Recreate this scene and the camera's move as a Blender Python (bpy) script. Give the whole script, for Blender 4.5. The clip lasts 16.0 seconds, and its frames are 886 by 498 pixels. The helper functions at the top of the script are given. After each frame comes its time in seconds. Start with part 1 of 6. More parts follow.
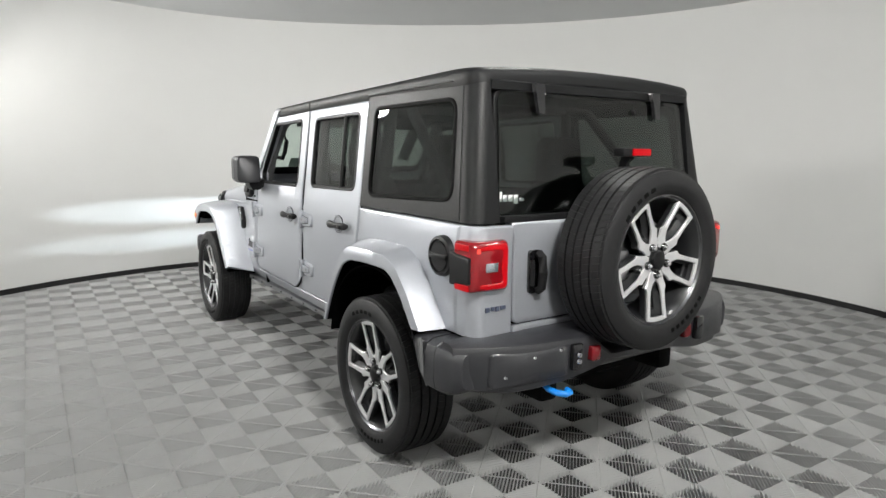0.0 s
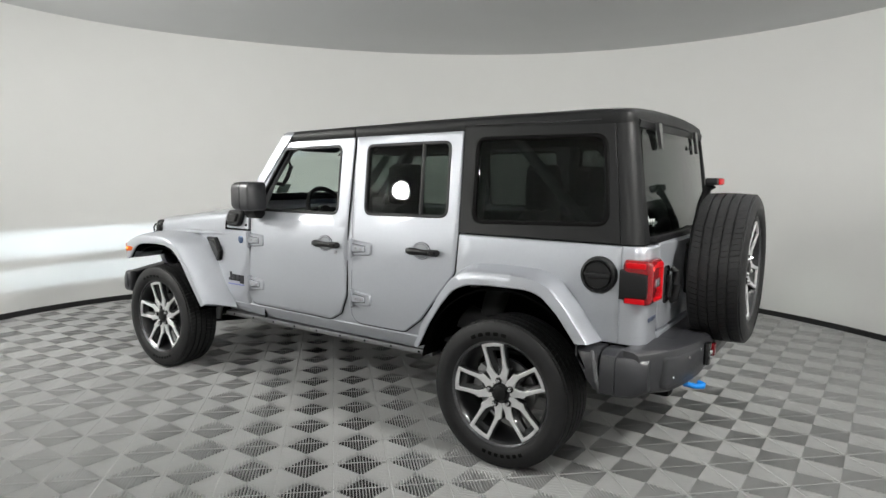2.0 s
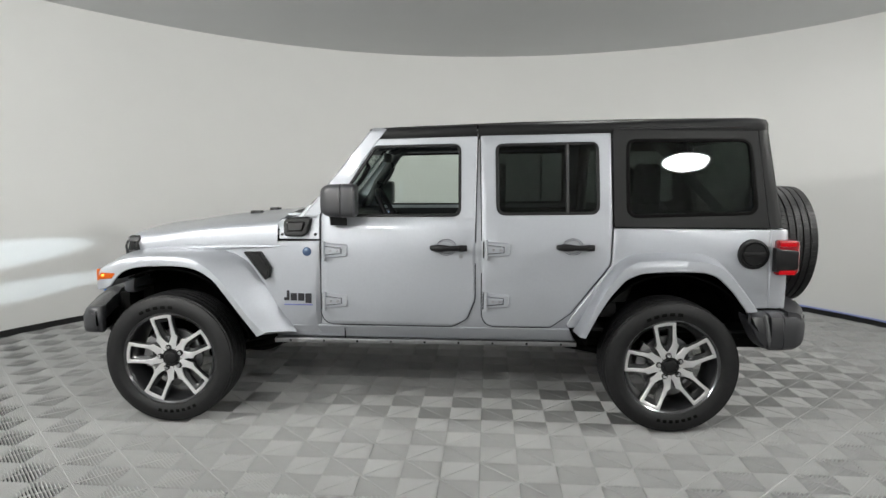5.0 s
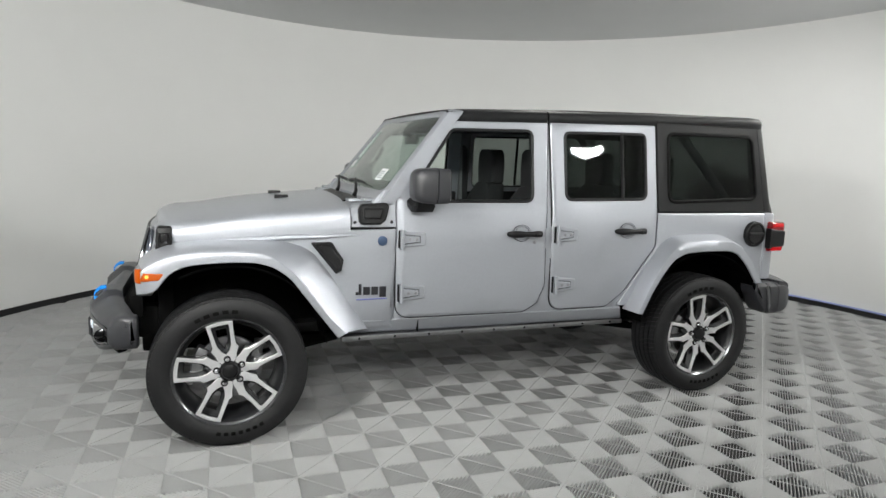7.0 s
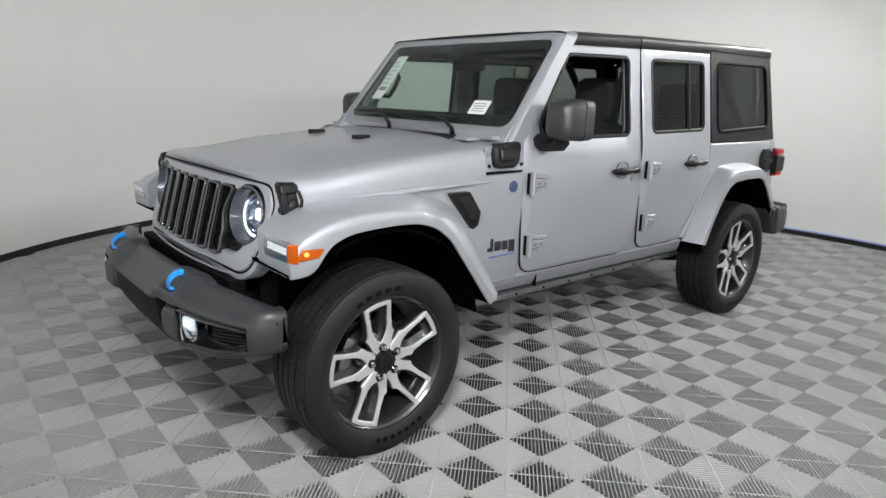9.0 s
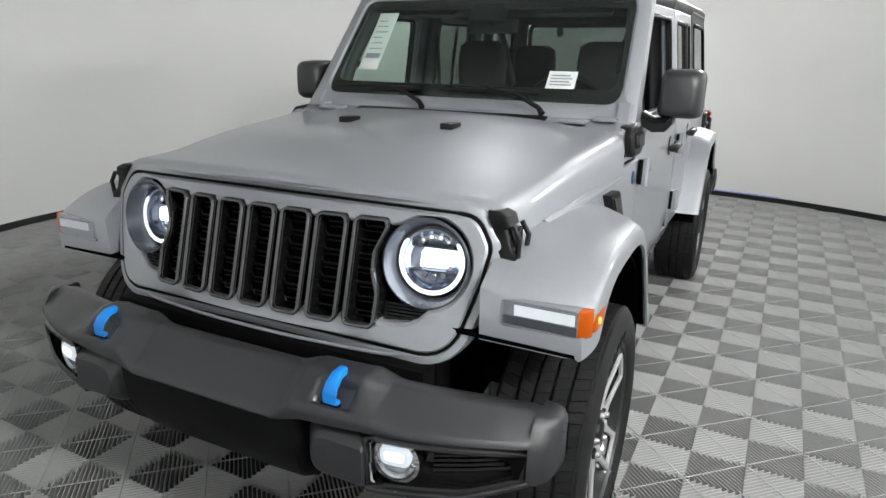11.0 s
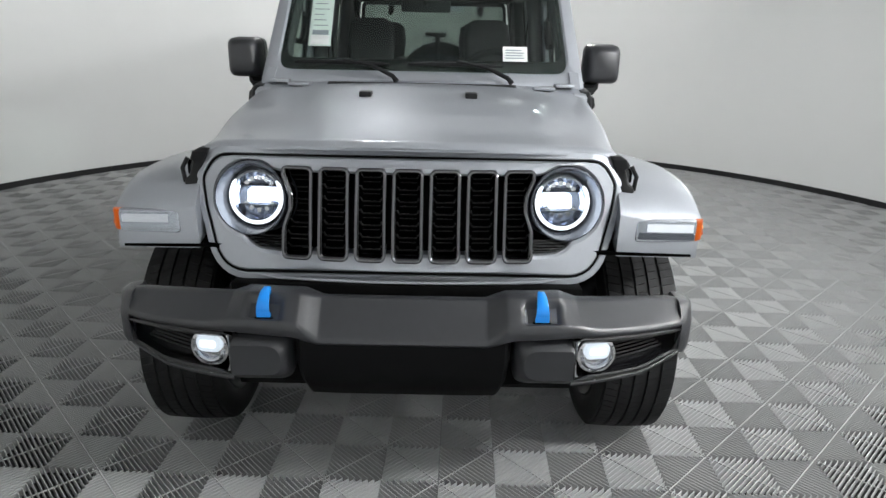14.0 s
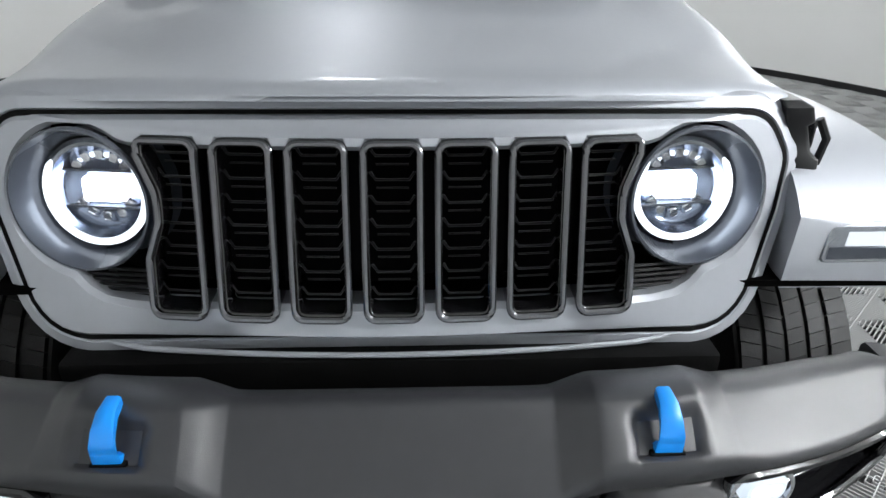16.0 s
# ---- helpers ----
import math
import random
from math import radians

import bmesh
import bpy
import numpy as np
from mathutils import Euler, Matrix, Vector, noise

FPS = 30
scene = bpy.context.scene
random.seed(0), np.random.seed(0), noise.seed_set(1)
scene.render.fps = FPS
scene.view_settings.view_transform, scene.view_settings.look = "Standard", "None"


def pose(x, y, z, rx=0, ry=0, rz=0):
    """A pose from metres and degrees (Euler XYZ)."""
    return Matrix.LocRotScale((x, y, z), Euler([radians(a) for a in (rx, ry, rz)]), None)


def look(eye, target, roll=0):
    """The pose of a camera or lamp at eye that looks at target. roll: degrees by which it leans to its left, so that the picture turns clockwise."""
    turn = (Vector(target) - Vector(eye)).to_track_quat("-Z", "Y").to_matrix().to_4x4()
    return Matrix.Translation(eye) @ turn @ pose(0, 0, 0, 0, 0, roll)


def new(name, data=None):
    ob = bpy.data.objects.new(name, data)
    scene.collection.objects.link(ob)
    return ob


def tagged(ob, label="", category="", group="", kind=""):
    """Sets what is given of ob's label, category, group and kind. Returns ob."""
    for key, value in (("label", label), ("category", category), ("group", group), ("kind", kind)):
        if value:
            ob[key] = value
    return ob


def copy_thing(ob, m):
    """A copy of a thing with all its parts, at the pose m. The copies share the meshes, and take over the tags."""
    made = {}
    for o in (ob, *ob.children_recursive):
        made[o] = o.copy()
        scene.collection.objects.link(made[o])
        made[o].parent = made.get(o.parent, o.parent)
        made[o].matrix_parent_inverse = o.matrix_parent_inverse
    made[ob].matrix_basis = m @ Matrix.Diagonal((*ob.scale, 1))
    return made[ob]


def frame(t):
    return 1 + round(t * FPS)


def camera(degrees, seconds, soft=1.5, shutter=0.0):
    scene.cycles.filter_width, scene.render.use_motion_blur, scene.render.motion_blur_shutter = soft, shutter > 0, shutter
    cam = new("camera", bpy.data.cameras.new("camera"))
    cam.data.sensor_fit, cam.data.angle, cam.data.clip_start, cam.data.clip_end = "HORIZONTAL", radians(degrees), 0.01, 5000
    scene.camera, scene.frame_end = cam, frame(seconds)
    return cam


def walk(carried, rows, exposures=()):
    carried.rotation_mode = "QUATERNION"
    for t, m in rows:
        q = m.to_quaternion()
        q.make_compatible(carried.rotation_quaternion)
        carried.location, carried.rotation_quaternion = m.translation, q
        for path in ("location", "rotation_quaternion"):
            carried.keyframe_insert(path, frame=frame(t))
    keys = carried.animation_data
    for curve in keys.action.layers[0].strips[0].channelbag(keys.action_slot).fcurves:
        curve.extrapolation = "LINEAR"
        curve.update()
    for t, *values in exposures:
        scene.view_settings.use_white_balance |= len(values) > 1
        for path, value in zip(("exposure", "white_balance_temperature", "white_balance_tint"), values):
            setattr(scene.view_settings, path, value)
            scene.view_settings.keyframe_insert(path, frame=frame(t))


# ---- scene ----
cam = camera(69.5, 16.0)
PATH = [
    (0, (-4.232, 2.351, 1.511), (-2.6, 1.235, 1.205), 0.5),
    (0.5, (-3.976, 2.719, 1.497), (-2.481, 1.427, 1.191), 0.8),
    (1, (-3.704, 3.059, 1.507), (-2.36, 1.606, 1.219), 0.3),
    (1.5, (-3.401, 3.386, 1.531), (-2.186, 1.819, 1.27), -0.0),
    (2, (-3.041, 3.749, 1.531), (-1.937, 2.098, 1.297), 0.8),
    (2.5, (-2.603, 4.005, 1.536), (-1.653, 2.263, 1.282), 0.6),
    (3, (-2.17, 4.2, 1.564), (-1.377, 2.382, 1.306), -0.3),
    (3.5, (-1.72, 4.398, 1.55), (-1.093, 2.513, 1.317), -0.2),
    (4, (-1.248, 4.502, 1.503), (-0.791, 2.567, 1.286), 0.3),
    (4.5, (-0.759, 4.603, 1.477), (-0.484, 2.633, 1.265), 0.4),
    (4.7, (-0.584, 4.621, 1.499), (-0.383, 2.643, 1.278), 0.3),
    (6.8, (1.382, 4.31, 1.539), (0.772, 2.426, 1.26), 1.8),
    (7, (1.594, 4.224, 1.521), (0.906, 2.368, 1.236), 1.9),
    (7.5, (2.036, 3.925, 1.479), (1.177, 2.148, 1.154), 2.2),
    (8, (2.397, 3.58, 1.47), (1.386, 1.9, 1.076), 2.3),
    (8.5, (2.719, 3.237, 1.468), (1.559, 1.668, 1.032), 1.5),
    (9, (2.924, 2.872, 1.467), (1.652, 1.403, 0.995), 1.8),
    (9.2, (2.988, 2.711, 1.516), (1.672, 1.295, 1.001), 2.7),
    (11.3, (3.359, 0.984, 1.472), (1.571, 0.279, 0.918), 0.1),
    (11.5, (3.449, 0.844, 1.476), (1.623, 0.238, 0.93), -0.6),
    (12, (3.717, 0.504, 1.532), (1.82, 0.159, 1.0), -1.4),
    (12.5, (4.037, 0.244, 1.531), (2.109, 0.084, 1.024), -1.0),
    (13, (4.187, 0.133, 1.538), (2.253, 0.061, 1.034), -0.2),
    (13.5, (4.16, 0.104, 1.527), (2.234, 0.078, 0.988), 0.4),
    (14, (3.853, 0.106, 1.463), (1.952, 0.111, 0.842), 1.2),
    (14.5, (3.47, 0.092, 1.435), (1.581, 0.129, 0.781), 1.8),
    (15, (3.119, 0.013, 1.392), (1.246, 0.09, 0.695), 0.8),
    (15.5, (2.947, -0.015, 1.392), (1.12, 0.073, 0.584), 0.3),
    (16, (2.851, 0.041, 1.386), (1.08, 0.115, 0.461), 0.6),
]
walk(cam, [(t, look(eye, target, roll)) for t, eye, target, roll in PATH], [(0, 0.42, 6500, 9.0), (3, 0.32, 6500, 8.0), (9, 0.36, 6380, 8.0), (13, 0.48, 6280, 8.5), (16, 0.70, 6120, 8.5)])
# ---- light ----
world = bpy.data.worlds.new("world")
world.use_nodes = True
world.node_tree.nodes["Background"].inputs[0].default_value = (0.8, 0.85, 0.9, 1)
world.node_tree.nodes["Background"].inputs[1].default_value = 0.02
scene.world = world

CEIL = 3.15          # ceiling height
LAMP_POWER = 182.0    # strength of the flood lights added at the two ends
SIDE_POWER = 97.0     # strength of the flood lights along the side
FILL_POWER = 30.0    # strength of the fill lights added over the car


# ---- materials ----
def mat(name, color, rough=0.5, metal=0.0, vary=0.06, scale=30.0, bump=0.0, bump_scale=200.0, coat=0.0,
        coat_rough=0.05, spec=0.5, wear=0.0, objvary=0.0):
    """A principled surface whose tone varies at two scales, with fine relief."""
    m = bpy.data.materials.new(name)
    m.use_nodes = True
    nt = m.node_tree
    bs = nt.nodes["Principled BSDF"]
    tc = nt.nodes.new("ShaderNodeTexCoord")
    n1 = nt.nodes.new("ShaderNodeTexNoise")
    n1.inputs["Scale"].default_value, n1.inputs["Detail"].default_value = scale, 4
    n2 = nt.nodes.new("ShaderNodeTexNoise")
    n2.inputs["Scale"].default_value, n2.inputs["Detail"].default_value = scale * 0.07, 3
    add = nt.nodes.new("ShaderNodeMath")
    add.operation = "ADD"
    for n, k in ((n1, 0), (n2, 1)):
        nt.links.new(tc.outputs["Object"], n.inputs["Vector"])
        nt.links.new(n.outputs["Fac"], add.inputs[k])
    if objvary:
        oi = nt.nodes.new("ShaderNodeObjectInfo")
        mul = nt.nodes.new("ShaderNodeMath")
        mul.operation, mul.inputs[1].default_value = "MULTIPLY_ADD", objvary
        nt.links.new(oi.outputs["Random"], mul.inputs[0])
        nt.links.new(add.outputs[0], mul.inputs[2])
        tone = mul.outputs[0]
    else:
        tone = add.outputs[0]
    mr = nt.nodes.new("ShaderNodeMapRange")
    mr.inputs["From Min"].default_value, mr.inputs["From Max"].default_value = 0.6, 1.4 + objvary
    mr.inputs["To Min"].default_value, mr.inputs["To Max"].default_value = 1 - vary, 1 + vary
    nt.links.new(tone, mr.inputs["Value"])
    vm = nt.nodes.new("ShaderNodeVectorMath")
    vm.operation = "SCALE"
    vm.inputs[0].default_value = color[:3]
    nt.links.new(mr.outputs[0], vm.inputs["Scale"])
    nt.links.new(vm.outputs[0], bs.inputs["Base Color"])
    rr = nt.nodes.new("ShaderNodeMapRange")
    rr.inputs["From Min"].default_value, rr.inputs["From Max"].default_value = 0.3, 0.7
    rr.inputs["To Min"].default_value = max(rough - 0.05 - wear, 0.02)
    rr.inputs["To Max"].default_value = min(rough + 0.05 + wear, 1)
    nt.links.new(n2.outputs["Fac"], rr.inputs["Value"])
    nt.links.new(rr.outputs[0], bs.inputs["Roughness"])
    bs.inputs["Metallic"].default_value = metal
    bs.inputs["Specular IOR Level"].default_value = spec
    bs.inputs["Coat Weight"].default_value, bs.inputs["Coat Roughness"].default_value = coat, coat_rough
    if bump:
        n3 = nt.nodes.new("ShaderNodeTexNoise")
        n3.inputs["Scale"].default_value, n3.inputs["Detail"].default_value = bump_scale, 3
        nt.links.new(tc.outputs["Object"], n3.inputs["Vector"])
        bp = nt.nodes.new("ShaderNodeBump")
        bp.inputs["Strength"].default_value, bp.inputs["Distance"].default_value = bump, 0.002
        nt.links.new(n3.outputs["Fac"], bp.inputs["Height"])
        nt.links.new(bp.outputs[0], bs.inputs["Normal"])
    return m


def glass(name, tint, gloss_rough=0.01, ior=1.5):
    """A thin pane: clear or tinted, with a mirror sheen that grows at grazing angles."""
    m = bpy.data.materials.new(name)
    m.use_nodes = True
    nt = m.node_tree
    nt.nodes.remove(nt.nodes["Principled BSDF"])
    tr, gl, mx = (nt.nodes.new(k) for k in ("ShaderNodeBsdfTransparent", "ShaderNodeBsdfGlossy", "ShaderNodeMixShader"))
    lw = nt.nodes.new("ShaderNodeLayerWeight")
    lw.inputs["Blend"].default_value = 0.5
    pw, fr = nt.nodes.new("ShaderNodeMath"), nt.nodes.new("ShaderNodeMath")
    pw.operation, pw.inputs[1].default_value = "POWER", 5.0
    f0 = ((ior - 1) / (ior + 1)) ** 2
    fr.operation, fr.inputs[1].default_value, fr.inputs[2].default_value = "MULTIPLY_ADD", 1 - f0, f0
    nt.links.new(lw.outputs["Facing"], pw.inputs[0])
    nt.links.new(pw.outputs[0], fr.inputs[0])
    tr.inputs["Color"].default_value = (*tint, 1)
    gl.inputs["Color"].default_value, gl.inputs["Roughness"].default_value = (1, 1, 1, 1), gloss_rough
    nt.links.new(fr.outputs[0], mx.inputs[0])
    nt.links.new(tr.outputs[0], mx.inputs[1])
    nt.links.new(gl.outputs[0], mx.inputs[2])
    nt.links.new(mx.outputs[0], nt.nodes["Material Output"].inputs["Surface"])
    return m


def glow(name, color, strength):
    m = bpy.data.materials.new(name)
    m.use_nodes = True
    bs = m.node_tree.nodes["Principled BSDF"]
    bs.inputs["Base Color"].default_value = (*[0.3 * c for c in color], 1)
    bs.inputs["Emission Color"].default_value = (*color, 1)
    bs.inputs["Emission Strength"].default_value = strength
    bs.inputs["Roughness"].default_value = 0.3
    bs.inputs["Specular IOR Level"].default_value = 0.2
    return m


SILVER = mat("silver_metallic_paint", (0.405, 0.421, 0.455), 0.46, 0.55, 0.05, 900, coat=0.45, coat_rough=0.04)
BLACK_TOP = mat("textured_black_hardtop", (0.008, 0.0083, 0.0088), 0.46, 0, 0.12, 60, 0.12, 900, spec=0.24)
BLACK_PLASTIC = mat("black_plastic", (0.0065, 0.0065, 0.0072), 0.44, 0, 0.15, 50, 0.15, 700, spec=0.32)
BUMPER = mat("grained_grey_black_plastic", (0.0245, 0.0249, 0.0285), 0.35, 0, 0.12, 40, 0.22, 800, spec=0.75)
GLOSS_BLACK = mat("gloss_black", (0.008, 0.008, 0.009), 0.12, 0, 0.1, 20, coat=0.5)
# The bumper's plastic again, its colour darkened for the shade low down.
BUMPER_SHADED = mat("bumper_plastic_darkened_for_shade", (0.004, 0.004, 0.0045), 0.55, 0, 0.15, 50, 0.15, 700, spec=0.14)
GRILLE_BAR = mat("dark_grille_plastic", (0.003, 0.003, 0.004), 0.42, 0, 0.1, 40, spec=0.24)
RUBBER = mat("tyre_rubber", (0.014, 0.014, 0.0147), 0.52, 0, 0.2, 40, 0.3, 300, wear=0.06, spec=0.28)
MACHINED = mat("machined_aluminium", (0.74, 0.74, 0.75), 0.33, 0.6, 0.05, 80, coat=0.3)
RIM_DARK = mat("dark_grey_wheel_paint", (0.014, 0.0145, 0.016), 0.35, 0.2, 0.1, 60, coat=0.5)
STEEL = mat("bare_steel", (0.34, 0.34, 0.35), 0.35, 1.0, 0.15, 40)
CHROME = mat("chrome", (0.8, 0.8, 0.82), 0.07, 1.0, 0.03, 30)
DARK_CHROME = mat("dark_satin_chrome", (0.16, 0.16, 0.17), 0.22, 1.0, 0.06, 50)
CHASSIS = mat("chassis_black", (0.004, 0.004, 0.004), 0.6, 0, 0.25, 20, 0.2, 200, spec=0.06)
LINER = mat("felt_wheel_liner", (0.0025, 0.0025, 0.0025), 0.95, 0, 0.3, 120, 0.4, 500, spec=0.0)
CLOTH = mat("black_seat_cloth", (0.020, 0.0205, 0.022), 0.85, 0, 0.25, 300, 0.5, 900)
TRIM = mat("dark_grey_cabin_trim", (0.013, 0.013, 0.0145), 0.55, 0, 0.2, 60, 0.3, 600, spec=0.3)
ROLL_PAD = mat("grey_roll_bar_padding", (0.10, 0.102, 0.105), 0.5, 0, 0.15, 60, 0.3, 600)
HEADLINER = mat("dark_headliner", (0.045, 0.046, 0.048), 0.9, 0, 0.1, 200, 0.3, 900)
BLUE = mat("bright_blue_paint", (0.012, 0.27, 0.85), 0.3, 0, 0.06, 40, coat=0.4)
BADGE_BLUE = mat("blue_badge", (0.05, 0.085, 0.16), 0.3, 0.3, 0.1, 60, coat=0.4)
MODEL_GREY = mat("blue_grey_lettering", (0.11, 0.13, 0.19), 0.3, 0.5, 0.1, 60)
LILAC = mat("lilac_lettering", (0.14, 0.16, 0.42), 0.5, 0, 0.1, 50)
# For lettering, and for shade lines laid on hinges and handle cups.
DECAL_SHADE_GREY = mat("dark_grey_lettering_and_shade_lines", (0.020, 0.020, 0.024), 0.4, 0, 0.1, 50)
PAPER = mat("white_paper", (0.74, 0.76, 0.75), 0.7, 0, 0.03, 60)
PAPER_GREEN = mat("pale_green_paper", (0.58, 0.70, 0.64), 0.7, 0, 0.03, 60)
INK = mat("printed_ink", (0.22, 0.26, 0.28), 0.7, 0, 0.1, 80)
RED_LENS = mat("red_lamp_plastic", (0.22, 0.004, 0.008), 0.12, 0, 0.08, 60, coat=0.7)
DARK_RED = mat("dark_red_reflector", (0.16, 0.006, 0.010), 0.15, 0, 0.1, 80, coat=0.6)
CLEAR_LENS = glass("clear_lamp_lens", (0.95, 0.96, 0.97), 0.02, 1.4)
LAMP_GREY = mat("lamp_reflector", (0.50, 0.52, 0.56), 0.22, 0.8, 0.08, 70)
LAMP_CUP = mat("dark_lamp_cup", (0.30, 0.34, 0.44), 0.18, 0.9, 0.1, 90)
BEZEL_GREY = mat("lamp_bezel_grey", (0.09, 0.098, 0.118), 0.26, 0.4, 0.08, 40, coat=0.3)
AMBER_GLOW = glow("amber_lamp_light", (0.9, 0.16, 0.008), 0.20)
AMBER_HOT = glow("amber_bulb_light", (1.0, 0.35, 0.06), 2.2)
RED_GLOW = glow("red_tail_light", (0.62, 0.002, 0.008), 0.42)
HOT_RED = glow("bright_tail_lamp", (1.0, 0.07, 0.05), 1.2)
WHITE_GLOW = glow("led_white_light", (0.92, 0.96, 1.0), 1.1)
LENS_GLOW = glow("led_projector_light", (0.90, 0.95, 1.0), 6.0)
FOG_GLOW = glow("fog_lamp_light", (0.85, 0.93, 1.0), 0.50)
SCREEN = glow("dash_screen_light", (0.45, 0.6, 0.9), 0.7)
FILL_GLOW = glow("fill_light_diffuser", (1.0, 0.99, 0.97), FILL_POWER)
DIFFUSER = glow("end_fill_diffuser", (1.0, 0.985, 0.955), LAMP_POWER)
SIDE_DIFFUSER = glow("side_lamp_diffuser", (1.0, 0.985, 0.955), SIDE_POWER)
PANE_CLEAR = glass("clear_window_glass", (0.86, 0.91, 0.88))
PANE_TINT = glass("privacy_glass", (0.42, 0.45, 0.435), 0.01, 1.32)
PANE_REAR = glass("rear_privacy_glass", (0.42, 0.45, 0.435), 0.01, 1.5)
PANE_FRONT = glass("windscreen_glass", (0.80, 0.86, 0.83), 0.01, 1.38)
MIRROR = mat("mirror_glass", (0.85, 0.86, 0.87), 0.02, 1.0, 0.01, 20)
WALL = mat("white_painted_wall", (0.78, 0.78, 0.766), 0.72, 0, 0.015, 3, 0.12, 120, spec=0.35)
CEILING = mat("grey_white_ceiling_paint", (0.70, 0.708, 0.712), 0.85, 0, 0.02, 2, 0.1, 90, spec=0.3)
BASE_TRIM = mat("black_rubber_base", (0.012, 0.012, 0.013), 0.5, 0, 0.2, 20)
LINE_BLUE = mat("pale_blue_wall_line", (0.30, 0.36, 0.68), 0.4, 0, 0.15, 12)
SUBFLOOR = mat("dark_concrete_slab", (0.075, 0.075, 0.075), 0.95, 0, 0.3, 8, 0.3, 60, spec=0.05)
TILE = mat("grey_ribbed_polypropylene_tile", (0.47, 0.474, 0.47), 0.50, 0, 0.07, 14, 0.15, 400, wear=0.08, objvary=0.5, spec=0.25)


# ---- building tools ----
def finish(bm, sharp=38):
    bmesh.ops.recalc_face_normals(bm, faces=bm.faces)
    me = bpy.data.meshes.new("mesh")
    bm.to_mesh(me)
    bm.free()
    me.polygons.foreach_set("use_smooth", [True] * len(me.polygons))
    me.set_sharp_from_angle(angle=radians(sharp))
    return me


def part(name, bm, material, parent=None, label="", sharp=38):
    """Links a bmesh as one mesh object under a thing or under a part."""
    me = bm if isinstance(bm, bpy.types.Mesh) else finish(bm, sharp)
    me.name = name
    if not me.materials:
        me.materials.append(material)
    ob = new(name, me)
    ob.parent = parent
    return tagged(ob, label)


def empty(name, parent=None, m=None):
    ob = new(name)
    ob.empty_display_size = 0.1
    ob.parent = parent
    if m is not None:
        ob.matrix_basis = m
    return ob


def lerp(x, xs, ys):
    return float(np.interp(x, xs, ys))


def rounded(points, n=5):
    """A closed outline whose corners (x, y, radius) are rounded."""
    out, count = [], len(points)
    for i, (x, y, r) in enumerate(points):
        p, a, b = Vector((x, y)), Vector(points[i - 1][:2]), Vector(points[(i + 1) % count][:2])
        u, v = (a - p).normalized(), (b - p).normalized()
        if r <= 0:
            out.append((x, y))
            continue
        half = max(u.angle(v) / 2, 0.05)
        cut = min(r / math.tan(half), 0.48 * (a - p).length, 0.48 * (b - p).length)
        s, e = p + u * cut, p + v * cut
        for k in range(n + 1):
            f = k / n
            q = s.lerp(p, f).lerp(p.lerp(e, f), f)
            out.append((q.x, q.y))
    return out


def inside(px, py, loop):
    x, y = np.array(loop).T
    x2, y2 = np.roll(x, -1), np.roll(y, -1)
    hit = np.zeros(len(px), bool)
    for a, b, c, d in zip(x, y, x2, y2):
        if b != d:
            hit ^= ((b > py) != (d > py)) & (px < (c - a) * (py - b) / (d - b) + a)
    return hit


def area2(loop):
    x, y = np.array(loop).T
    return float((x * np.roll(y, -1) - np.roll(x, -1) * y).sum())


def offset_loop(loop, d):
    """The loop moved d to its left."""
    p = np.array(loop)
    e = np.roll(p, -1, 0) - p
    e /= np.maximum(np.linalg.norm(e, axis=1), 1e-9)[:, None]
    nrm = np.c_[-e[:, 1], e[:, 0]]
    avg = nrm + np.roll(nrm, 1, 0)
    avg /= np.maximum((avg ** 2).sum(1) / 2, 0.35)[:, None]
    return (p + avg * d).tolist()


